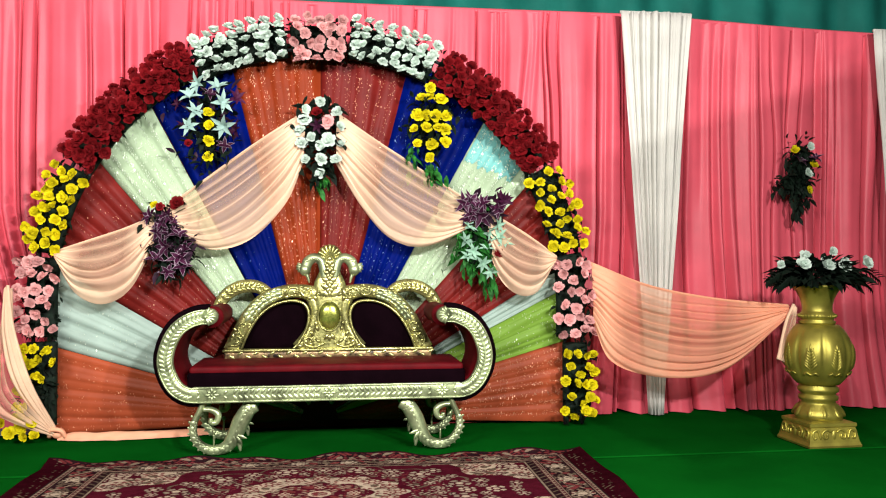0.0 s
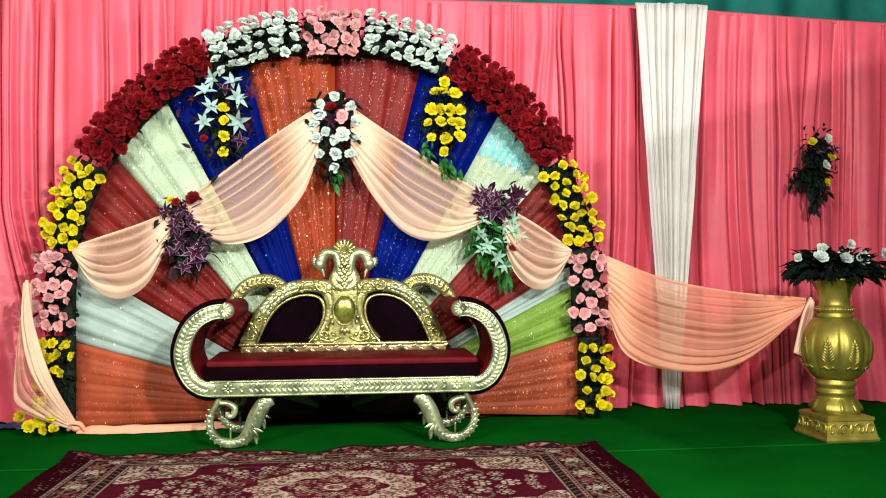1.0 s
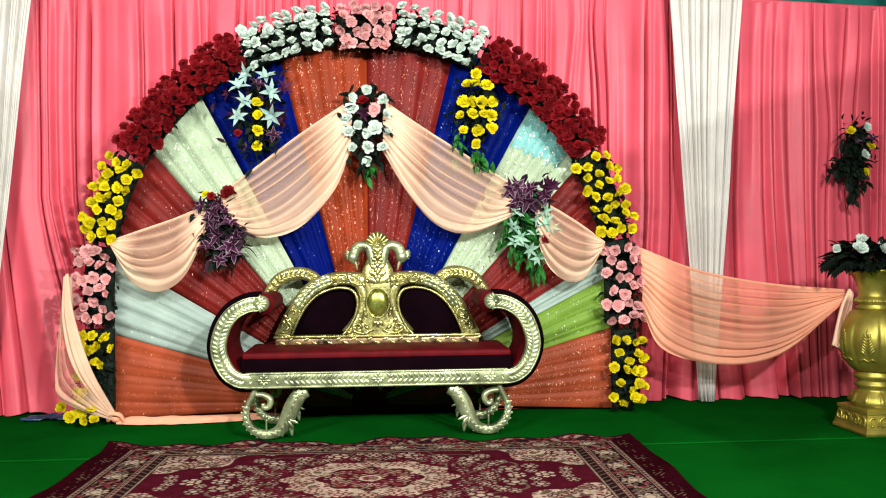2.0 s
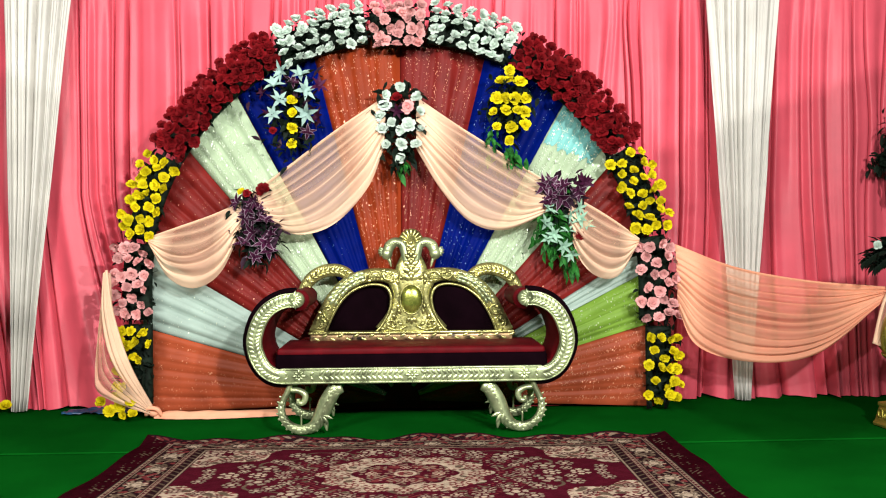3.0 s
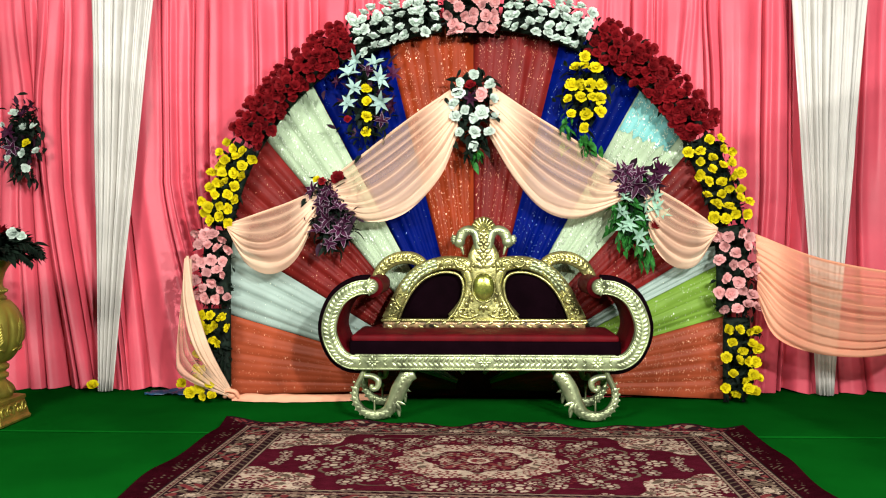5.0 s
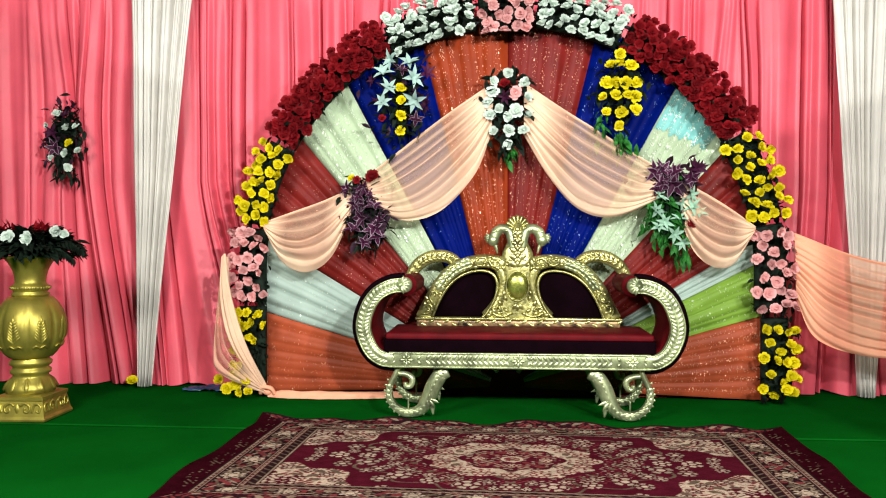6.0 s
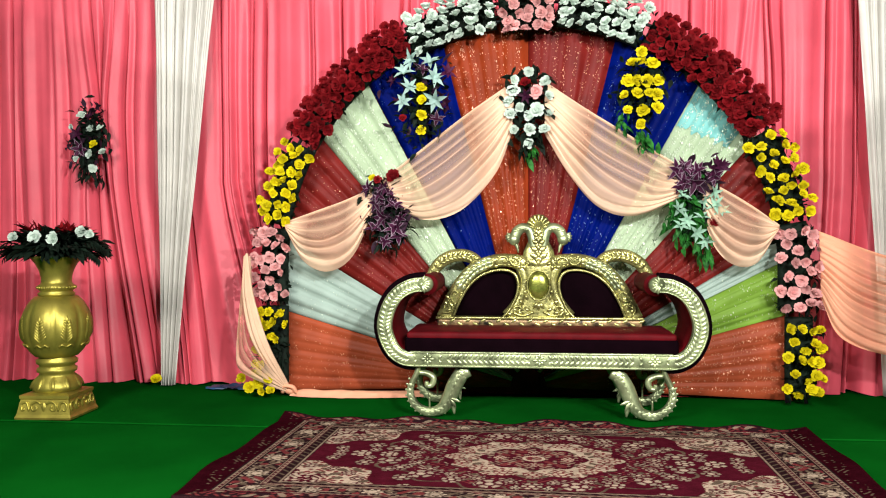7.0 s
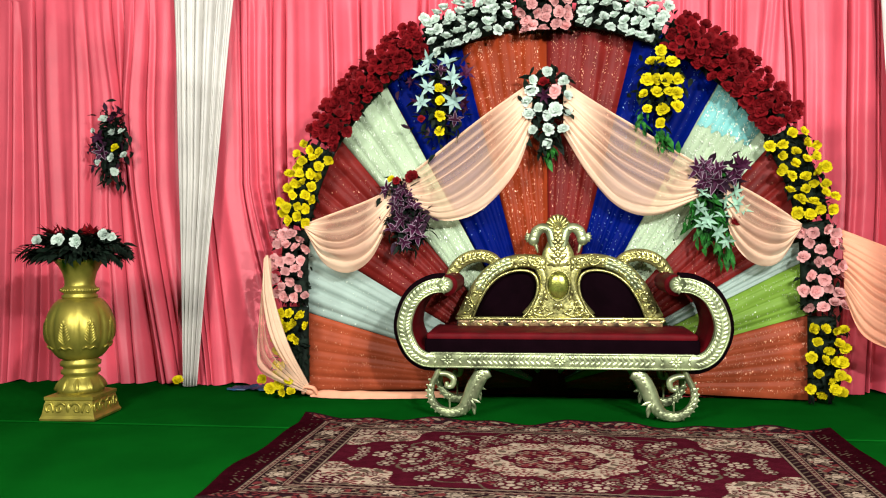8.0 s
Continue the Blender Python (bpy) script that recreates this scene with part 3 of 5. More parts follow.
def flower_arch():
    o = Vector((ARCH_C.x, 0.60, 0))
    arch = thing("flower_arch", "tall round arch covered in bands of artificial roses", "flower arch", o)
    up = Vector((0, 0, ARCH_C.z))
    bm = bmesh.new()
    for across in (-0.06, 0.06):
        pts = [arch_point(-0.86, across)] + [arch_point(-0.4, across)] + [arch_point(s, across) for s in range(0, 181, 15)] + [arch_point(180.4, across), arch_point(180.86, across)]
        sweep(bm, [p + up + Vector((0, 0.04, 0)) for p in pts], 0.012, 0.012, 70, 6)
    part("frame", bm, LAMP_BODY, arch)

    def metres(s):
        return s if s < 0 else (radians(min(s, 180)) * ARCH_R + max(0, s - 180))

    def back_to_s(d):
        if d < 0:
            return d
        top = math.pi * ARCH_R
        return math.degrees(d / ARCH_R) if d < top else 180 + d - top
    # kind, from, to, bloom radius, step along, lanes across, the band's inner and outer edge from the middle line
    sections = [
        ("yellow", -0.77, -0.25, 0.040, 0.094, 4, -0.13, 0.13, "yellow roses"),
        ("pink", -0.22, 9.3, 0.042, 0.088, 4, -0.13, 0.135, "pale pink roses"),
        ("yellow", 10.2, 28.8, 0.042, 0.080, 4, -0.12, 0.135, "yellow roses"),
        ("red", 29.8, 62.2, 0.043, 0.066, 6, -0.12, 0.135, "deep red roses"),
        ("white", 62.8, 82.6, 0.046, 0.070, 5, -0.165, 0.14, "white roses"),
        ("pink", 83.6, 95.6, 0.043, 0.076, 5, -0.19, 0.135, "pale pink roses"),
        ("white", 96.4, 115.6, 0.046, 0.070, 5, -0.16, 0.14, "white roses"),
        ("red", 116.6, 148.6, 0.043, 0.066, 6, -0.145, 0.135, "deep red roses"),
        ("yellow", 149.4, 168.8, 0.042, 0.082, 4, -0.165, 0.12, "yellow roses"),
        ("pink", 169.8, 180.26, 0.045, 0.088, 4, -0.17, 0.115, "pale pink roses"),
        ("yellow", 180.30, 180.79, 0.040, 0.092, 4, -0.12, 0.125, "yellow roses"),
    ]
    rnd = random.Random(5)
    for kind, s0, s1, size, step, lanes, inner, outer, label in sections:
        m0, m1 = metres(s0), metres(s1)
        middle, half = (inner + outer) / 2, (outer - inner) / 2
        bm = bmesh.new()
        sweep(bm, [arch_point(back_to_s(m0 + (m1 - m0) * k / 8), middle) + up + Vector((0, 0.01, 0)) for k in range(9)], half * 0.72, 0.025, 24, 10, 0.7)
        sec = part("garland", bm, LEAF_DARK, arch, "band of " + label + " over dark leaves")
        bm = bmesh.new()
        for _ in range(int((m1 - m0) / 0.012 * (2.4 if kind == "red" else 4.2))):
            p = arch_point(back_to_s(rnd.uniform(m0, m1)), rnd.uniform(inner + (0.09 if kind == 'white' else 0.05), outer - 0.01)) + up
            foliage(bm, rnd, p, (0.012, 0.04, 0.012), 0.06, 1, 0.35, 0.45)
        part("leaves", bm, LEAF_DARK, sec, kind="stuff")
        rows = max(2, round((m1 - m0) / step))
        for j in range(rows):
            for k in range(lanes):
                t = (k + 0.5 + (0.5 * (j % 2) - 0.25 if kind != "white" else 0.0)) / lanes * 2 - 1
                across = max(-half, min(half, t * (half - size * 0.2) + rnd.uniform(-0.010, 0.010)))
                d = min(m1 - 0.03, max(m0 + 0.03, m0 + (j + 0.5 + (0.3 if k % 2 and kind != 'white' else 0.0)) / rows * (m1 - m0) + rnd.uniform(-0.016, 0.016)))
                p = arch_point(back_to_s(d), middle + across) + up
                p.z = max(p.z, 0.085)
                if s0 < -0.3 and p.z < 0.38 and p.x + o.x > -1.77:
                    continue  # the sash of chiffon runs here
                p.y = -0.075 - 0.09 * math.cos(across / half * 1.3) + rnd.uniform(-0.015, 0.015)
                flower(kind, p, size, sec, face=(across * 2.5, -1, 0.85 if kind == "white" else rnd.choice((-0.2, 0.15, 0.5))), wobble=0.4 if kind == "red" else 0.62)
        if s0 < -0.3:
            # blooms that spread at the foot
            for x, y, z in ((-1.99, -0.08, 0.12), (-1.93, -0.11, 0.07), (-1.87, -0.10, 0.10), (-1.83, -0.13, 0.05), (-1.78, -0.12, 0.05), (-1.90, -0.06, 0.15)):
                flower(kind, (x - o.x, y, z), 0.042, sec, wobble=0.4)


# ---------------------------------------------------------------- bouquets
def bouquet(label, at, blooms, leaves, category="bouquet", depth=0.07, group=""):
    """blooms: (kind, dx, dz, size); leaves: (material, name, dx, dz, spread x, spread z, length, count, down)."""
    ob = thing("bouquet", label, category, at, group)
    rnd = random.Random(round(at[0] * 100) + 7)
    for mat, name, dx, dz, sx, sz, length, count, down in leaves:
        bm = bmesh.new()
        foliage(bm, rnd, (dx, 0, dz), (sx, depth, sz), length, count, down, 0.46)
        part(name, bm, mat, ob)
    for kind, dx, dz, size in blooms:
        flower(kind, (dx, -depth - rnd.uniform(0.0, 0.03), dz), size, ob, wobble={"lily_purple": 0.8, "lily_white": 0.8, "lily_mint": 0.8}.get(kind, 0.55))
    return ob


def bouquets():
    rnd = random.Random(21)
    y = 0.56
    bouquet("bouquet of white roses with one red and one pink", (-0.06, y - 0.04, 1.91),
            [("white", 0.0, 0.22, 0.04), ("white", -0.10, 0.17, 0.04), ("white", 0.11, 0.15, 0.045), ("red", -0.02, 0.145, 0.045), ("pink", 0.045, 0.09, 0.048), ("lily_purple", -0.02, 0.065, 0.05),
             ("white", -0.10, 0.10, 0.045), ("white", 0.12, 0.06, 0.04), ("white", -0.13, 0.03, 0.04), ("white", -0.06, -0.01, 0.046), ("white", 0.05, -0.02, 0.046), ("white", -0.12, -0.05, 0.04),
             ("white", 0.0, -0.06, 0.045), ("white", 0.13, -0.05, 0.035), ("white", -0.09, -0.15, 0.042), ("white", 0.0, -0.15, 0.042), ("white", 0.1, -0.15, 0.042), ("white", 0.0, -0.24, 0.042)],
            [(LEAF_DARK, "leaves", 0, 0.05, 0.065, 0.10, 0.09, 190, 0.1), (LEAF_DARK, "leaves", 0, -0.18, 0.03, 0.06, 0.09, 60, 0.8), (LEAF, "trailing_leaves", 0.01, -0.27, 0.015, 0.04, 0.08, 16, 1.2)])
    bouquet("hanging bouquet of white lilies with a column of yellow roses", (-0.76, y, 2.02),
            [("lily_white", -0.06, 0.22, 0.074), ("lily_white", 0.06, 0.19, 0.074), ("lily_white", -0.11, 0.12, 0.074), ("lily_white", 0.08, 0.10, 0.074), ("lily_white", -0.08, 0.03, 0.074),
             ("lily_white", -0.12, -0.06, 0.074), ("lily_white", 0.10, -0.05, 0.074), ("lily_purple", 0.0, 0.14, 0.06), ("yellow", 0.0, 0.03, 0.038), ("yellow", 0.01, -0.05, 0.042),
             ("yellow", 0.0, -0.15, 0.04), ("yellow", 0.0, -0.25, 0.042), ("lily_purple", 0.17, 0.12, 0.06), ("lily_purple", 0.17, -0.08, 0.06), ("lily_purple", -0.18, 0.08, 0.05),
             ("lily_purple", -0.16, -0.06, 0.05), ("lily_purple", 0.1, -0.18, 0.055), ("red", -0.12, -0.17, 0.035)],
            [(LEAF_DARK, "leaves", 0, 0.0, 0.07, 0.13, 0.085, 150, 0.2), (LEAF_PURPLE, "plum_leaves", 0.0, 0.0, 0.1, 0.1, 0.09, 60, 0.1), (LEAF_DARK, "leaves", 0, -0.22, 0.03, 0.07, 0.08, 40, 0.8)])
    rows = [(0.0,), (-0.06, 0.0, 0.06), (-0.09, -0.03, 0.03, 0.09), (-0.1, -0.04, 0.04, 0.1), (-0.09, 0.0, 0.1), (0.0,)]
    ys = (0.26, 0.19, 0.09, 0.0, -0.1, -0.2)
    bouquet("drop-shaped bouquet of yellow roses with trailing green leaves", (0.655, y, 1.98),
            [("yellow", x + rnd.uniform(-0.01, 0.01), z + rnd.uniform(-0.012, 0.012), 0.045) for r, z in zip(rows, ys) for x in r],
            [(LEAF_DARK, "leaves", 0, 0.05, 0.07, 0.1, 0.085, 150, 0.3), (LEAF, "trailing_leaves", -0.12, -0.18, 0.02, 0.06, 0.08, 30, 1.2), (LEAF, "trailing_leaves", 0.01, -0.28, 0.025, 0.05, 0.09, 40, 1.2)])
    bouquet("bouquet of plum lilies topped by red and yellow roses", (-0.99, y - 0.03, 1.28),
            [("red", 0.05, 0.19, 0.05), ("red", -0.05, 0.17, 0.035), ("yellow", -0.09, 0.18, 0.03), ("lily_purple", 0.0, 0.12, 0.06)] +
            [("lily_purple", rnd.uniform(-0.14, 0.14) * (1 - abs(z)), z + rnd.uniform(-0.02, 0.02), rnd.uniform(0.05, 0.072)) for z in [-0.24 + 0.021 * k for k in range(18)]],
            [(LEAF_DARK, "leaves", 0, 0.07, 0.075, 0.06, 0.085, 130, 0.3), (LEAF_PURPLE, "plum_leaves", 0, -0.03, 0.065, 0.085, 0.085, 230, 0.5), (LEAF_DARK, "leaves", 0.02, -0.08, 0.065, 0.085, 0.085, 220, 0.6)])
    bouquet("bouquet of plum lilies over greenish white lilies and green leaves", (0.985, y - 0.03, 1.27),
            [("lily_purple", rnd.uniform(-0.15, 0.15), rnd.uniform(0.11, 0.25), rnd.uniform(0.055, 0.08)) for _ in range(12)] +
            [("lily_mint", x, z, 0.060) for x, z in ((-0.09, 0.06), (0.1, 0.08), (-0.12, -0.03), (0.04, 0.02), (0.12, 0.0), (-0.06, -0.09), (0.03, -0.08), (0.0, -0.17), (0.06, -0.22), (-0.1, -0.13), (0.15, -0.04))] +
            [("red", 0.12, -0.1, 0.045)],
            [(LEAF_PURPLE, "plum_leaves", 0, 0.18, 0.08, 0.04, 0.09, 150, 0.1), (LEAF, "leaves", -0.04, -0.06, 0.06, 0.09, 0.095, 190, 0.9), (LEAF_DARK, "leaves", 0.02, 0.02, 0.05, 0.09, 0.09, 80, 0.5),
             (LEAF, "trailing_leaves", 0.06, -0.26, 0.02, 0.04, 0.1, 18, 1.3)])


# ---------------------------------------------------------------- swags of chiffon
def swag(name, label, top, bottom, folds, mat, bulge=0.10, seed=0, sway=0.020, thin=1.0):
    """A cloth hung between a taut upper edge and a slack lower edge; both run from one gathered end to the other."""
    o = Vector(top[0])
    ob = thing(name, label, "drape", o, "chiffon swags")
    n = 56
    a, b = spline(top, n), spline(bottom, n)
    bm = bmesh.new()

    def f(u, v):
        i = min(n - 1, int(u * n))
        t = u * n - i
        p, q = a[i].lerp(a[i + 1], t), b[i].lerp(b[i + 1], t)
        w = v + 0.05 * noise.noise(Vector((u * 2.5, v * 4, seed)))
        d = abs(math.sin(math.pi * w * folds)) ** 0.55 + 0.18 * math.sin(math.pi * w * folds * 2.3 + u * 3) + 0.6 * noise.noise(Vector((u * 3, v * folds * 1.1, seed + 4)))
        e = math.sin(math.pi * u) ** 0.5 if 0 < u < 1 else 0.0
        r = p.lerp(q, v)
        r.y -= bulge * math.sin(math.pi * min(1, v * 0.9 + 0.08)) * (0.25 + 0.75 * e) + sway * d * (0.5 + 0.6 * e)
        return r - o
    nv = folds * 9
    grid_sheet(bm, f, n, nv)
    sheet = part("cloth", bm, mat, ob)
    # how far the cloth lies in one layer: doubled at the gathers and along the folds
    attr = sheet.data.attributes.new("single_layer", "FLOAT", "POINT")
    for j in range(nv + 1):
        for i in range(n + 1):
            u, v = i / n, j / nv
            w = v + 0.05 * noise.noise(Vector((u * 2.5, v * 4, seed)))
            fold = abs(math.sin(math.pi * w * folds)) ** 0.5
            attr.data[j * (n + 1) + i].value = max(0.0, min(1.0, 2.2 * math.sin(math.pi * u) - 0.8)) * (0.45 + 0.55 * fold) * (1 - 0.75 * v ** 3) * thin
    bm = bmesh.new()
    sweep(bm, [tuple(Vector(p) - o + Vector((0, -0.006, 0))) for p in top], 0.009, 0.012, 40, 8)
    part("rolled_edge", bm, mat, ob)
    return ob


def swags():
    p = "peach chiffon swag gathered between two bouquets"
    swag("chiffon_swag", p, [(-0.15, 0.50, 2.08), (-0.49, 0.56, 1.86), (-0.86, 0.56, 1.58), (-1.06, 0.54, 1.43)],
         [(-0.17, 0.50, 1.74), (-0.28, 0.50, 1.48), (-0.50, 0.49, 1.25), (-0.74, 0.49, 1.19), (-0.98, 0.52, 1.30)], 8, PEACH, seed=1)
    swag("chiffon_swag", p, [(0.04, 0.50, 2.07), (0.29, 0.56, 1.91), (0.51, 0.56, 1.77), (0.84, 0.56, 1.56), (0.98, 0.54, 1.47)],
         [(0.04, 0.50, 1.74), (0.20, 0.50, 1.47), (0.39, 0.49, 1.26), (0.62, 0.49, 1.21), (0.93, 0.52, 1.33)], 8, PEACH, seed=2)
    swag("chiffon_swag", p, [(-1.04, 0.54, 1.42), (-1.28, 0.54, 1.315), (-1.48, 0.54, 1.245), (-1.68, 0.50, 1.17)],
         [(-1.09, 0.50, 1.22), (-1.22, 0.49, 0.95), (-1.38, 0.48, 0.85), (-1.55, 0.48, 0.92), (-1.67, 0.49, 1.13)], 6, PEACH, seed=3)
    swag("chiffon_swag", p, [(1.02, 0.54, 1.45), (1.17, 0.54, 1.37), (1.33, 0.53, 1.27), (1.50, 0.50, 1.14)],
         [(1.03, 0.50, 1.22), (1.11, 0.49, 1.0), (1.24, 0.48, 0.89), (1.37, 0.48, 0.92), (1.485, 0.49, 1.11)], 6, PEACH, seed=4)
    swag("long_chiffon_swag", "long thin peach chiffon swag tied to a gold vase",
         [(1.73, 0.48, 1.10), (2.09, 0.38, 0.95), (2.50, 0.26, 0.865), (2.87, 0.02, 0.83)],
         [(1.75, 0.50, 0.70), (1.84, 0.40, 0.45), (2.17, 0.34, 0.35), (2.56, 0.24, 0.41), (2.85, 0.03, 0.74)], 10, PEACH_THIN, seed=5, bulge=0.06, sway=0.026)
    tail = swag("chiffon_tail", "short peach chiffon tail hanging beside a gold vase",
                [(2.88, -0.02, 0.84), (2.82, -0.03, 0.72), (2.76, -0.04, 0.50)], [(2.90, -0.02, 0.82), (2.86, -0.05, 0.70), (2.80, -0.06, 0.48)], 3, PEACH, seed=6, bulge=0.02)
    tagged(tail, category="drape")
    swag("side_chiffon_swag", "sheer peach chiffon falling over yellow roses to a knot",
         [(-1.90, 0.42, 0.95), (-1.87, 0.385, 0.66), (-1.79, 0.385, 0.36), (-1.68, 0.56, 0.07)],
         [(-1.95, 0.46, 0.90), (-1.98, 0.45, 0.58), (-2.00, 0.44, 0.30), (-1.97, 0.42, 0.20), (-1.82, 0.44, 0.11), (-1.69, 0.56, 0.03)], 5, PEACH, seed=7, bulge=0.03, thin=1.3)
    swag("narrow_chiffon_swag", "twisted peach chiffon strip drawn down to a knot",
         [(-1.905, 0.385, 0.97), (-1.86, 0.36, 0.70), (-1.765, 0.37, 0.38), (-1.675, 0.54, 0.075)],
         [(-1.93, 0.39, 0.95), (-1.93, 0.37, 0.66), (-1.85, 0.36, 0.36), (-1.69, 0.54, 0.04)], 3, PEACH, seed=9, bulge=0.02, sway=0.012, thin=0.15)
    knot = thing("chiffon_knot", "knot of peach chiffon with a strip trailing along the carpet", "drape", (-1.672, 0.57, 0.045))
    bm = bmesh.new()
    blob(bm, (0, 0, 0), (0.042, 0.038, 0.034), 14)
    sweep(bm, [(-0.05, -0.01, -0.02), (-0.03, -0.05, 0.03), (0.03, -0.05, 0.025), (0.05, -0.02, -0.02)], 0.014, 0.014, 14, 8)
    part("knot", bm, PEACH_THIN, knot)
    bm = bmesh.new()

    def hem(u, v):
        # a soft roll of cloth along the foot of the fan
        f = v * math.pi * 1.25
        r = (0.034 + 0.012 * noise.noise(Vector((u * 7, 0, 8)))) * (1 - 0.3 * u) * min(1.0, 0.5 + u * 6)
        d = 0.012 * noise.noise(Vector((u * 16, v * 3, 5)))
        dip = -0.05 * math.sin(math.pi * min(1, u * 1.2)) + 0.06 * u
        return Vector((0.0 + 1.05 * u, dip - r * 1.1 * math.cos(f) + d, -0.041 + r * 1.5 * math.sin(min(f, math.pi)) + 0.004 * abs(d)))
    grid_sheet(bm, hem, 70, 14)
    part("trailing_strip", bm, PEACH_THIN, knot)


# ---------------------------------------------------------------- the sofa
def arm_path(sx):
    return [(sx * x, 0, z) for x, z in ((0.735, 0.350), (0.80, 0.356), (0.865, 0.40), (0.91, 0.49), (0.917, 0.575), (0.885, 0.675), (0.83, 0.745), (0.75, 0.787), (0.675, 0.795))]


def sofa():
    s = thing("sofa", "ornate maroon velvet wedding sofa with carved silver-gold frame", "sofa", (0, 0, 0))
    # front rail with its carved leaves
    bm = bmesh.new()
    box(bm, -0.765, 0.765, -0.025, 0.03, 0.305, 0.397, 0.006)
    box(bm, -0.765, 0.765, -0.031, -0.02, 0.385, 0.397, 0.003)
    box(bm, -0.765, 0.765, -0.031, -0.02, 0.305, 0.317, 0.003)
    rail = part("front_rail", bm, SILVER_GILT, s, "silver-gilt rail carved with herringbone leaves")
    bm = bmesh.new()
    n = 36
    for k in range(n):
        x = -0.56 + 1.12 * (k + 0.5) / n
        if abs(x) < 0.06:
            continue
        sgn = 1 if x < 0 else -1
        for up in (1, -1):
            leaf_relief(bm, (x, -0.024, 0.351 - up * 0.002), math.atan2(up, 0.75 * sgn), 0.052, 0.024, 0.009)
    for x in (-0.66, 0.0, 0.66):
        for k in range(8):
            leaf_relief(bm, (x, -0.024, 0.351), k * math.pi / 4, 0.042 if k % 2 else 0.05, 0.022, 0.013)
        blob(bm, (x, -0.028, 0.351), (0.012, 0.010, 0.012), 8)
        for dx in (-0.065, 0.065):
            for q in (-1, 1):
                leaf_relief(bm, (x + dx, -0.024, 0.351), q * 0.9 + (0 if dx > 0 else math.pi), 0.04, 0.02, 0.012)
    part("carving", bm, SILVER_GILT, rail, kind="stuff")
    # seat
    # the shade below the cushion top is put into this base's darker colour
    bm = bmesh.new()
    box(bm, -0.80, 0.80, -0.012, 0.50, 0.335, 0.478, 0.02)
    part("seat_base", bm, VELVET_DARK_AND_SHADE, s, "velvet seat base with its front shade in the colour")
    bm = bmesh.new()
    box(bm, -0.79, 0.79, -0.004, 0.49, 0.465, 0.510, 0.018, 4)
    bmesh.ops.subdivide_edges(bm, edges=[e for e in bm.edges if abs(e.verts[0].co.x - e.verts[1].co.x) > 0.5], cuts=30)
    for v in bm.verts:
        if v.co.z > 0.49:
            v.co.z += 0.010 * math.cos(v.co.x / 0.80 * 1.57) * math.cos((v.co.y - 0.24) / 0.27 * 1.5) + 0.004 * noise.noise(v.co * 6)
    part("seat_cushion", bm, VELVET, s, "maroon velvet seat cushion")
    # scroll arms
    for sx in (-1, 1):
        path = arm_path(sx)
        bm = bmesh.new()
        mid = [(x + sx * 0.008, 0.255, z) for x, _, z in path]
        sweep(bm, mid, [0.05, 0.058, 0.062, 0.062, 0.062, 0.06, 0.058, 0.056, 0.05], 0.252, 44, 16, 0.5)
        arm = part("arm", bm, VELVET, s, "scrolled maroon velvet arm")
        bm = bmesh.new()
        sweep(bm, [(sx * 0.668, 0.02, 0.79), (sx * 0.668, 0.255, 0.79), (sx * 0.668, 0.49, 0.79)], 0.062, 0.062, 8, 20, side=(0, 0, 1))
        part("arm_roll", bm, VELVET, arm)
        # near-black band that paints in the shade of the arm's outer side
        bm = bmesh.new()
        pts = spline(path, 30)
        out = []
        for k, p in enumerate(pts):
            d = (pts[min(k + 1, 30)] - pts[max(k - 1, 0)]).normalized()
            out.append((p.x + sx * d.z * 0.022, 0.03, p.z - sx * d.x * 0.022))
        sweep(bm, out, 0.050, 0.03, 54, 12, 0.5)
        part("arm_shade_band", bm, VELVET_DARK_AND_SHADE, arm, "dark band painting the shaded outer side of the arm")
        bm = bmesh.new()
        sweep(bm, [(x, -0.012, z) for x, _, z in path], [0.040, 0.043, 0.046, 0.047, 0.046, 0.045, 0.043, 0.042, 0.042], 0.018, 54, 12, 0.55)
        band = part("arm_front", bm, SILVER_GILT, arm, "silver-gilt scroll carved with a leaf chain")
        bm = bmesh.new()
        pts = spline(path, 30)
        for k in range(2, 28):
            d = pts[k + 1] - pts[k - 1]
            f = math.atan2(d.z, d.x)
            for q in (-0.75, 0.75):
                leaf_relief(bm, (pts[k].x, -0.028, pts[k].z), f + q, 0.052, 0.026, 0.009)
        for q in (-1, 1):
            edge = []
            for k, p in enumerate(pts):
                d = (pts[min(k + 1, 30)] - pts[max(k - 1, 0)]).normalized()
                edge.append((p.x - q * 0.038 * d.z, -0.028, p.z + q * 0.038 * d.x))
            sweep(bm, edge, 0.005, 0.006, 50, 6)
        c = (sx * 0.672, 0, 0.796)
        sweep(bm, [(c[0], -0.033, c[2]), (c[0], -0.01, c[2]), (c[0], 0.01, c[2])], 0.046, 0.046, 4, 20, side=(0, 0, 1))
        for k in range(7):
            leaf_relief(bm, (c[0] + sx * 0.02, -0.033, c[2]), (math.pi if sx > 0 else 0) + (k - 3) * 0.42, 0.058, 0.018, 0.010)
        blob(bm, (c[0] + sx * 0.022, -0.036, c[2]), (0.012, 0.01, 0.012), 8)
        part("carving", bm, SILVER_GILT, band, kind="stuff")
    backrest(s)
    for sx in (-1, 1):
        for y, mat in ((0.035, SILVER_GILT), (0.46, SILVER_GILT)):
            leg(s, sx, y, mat)


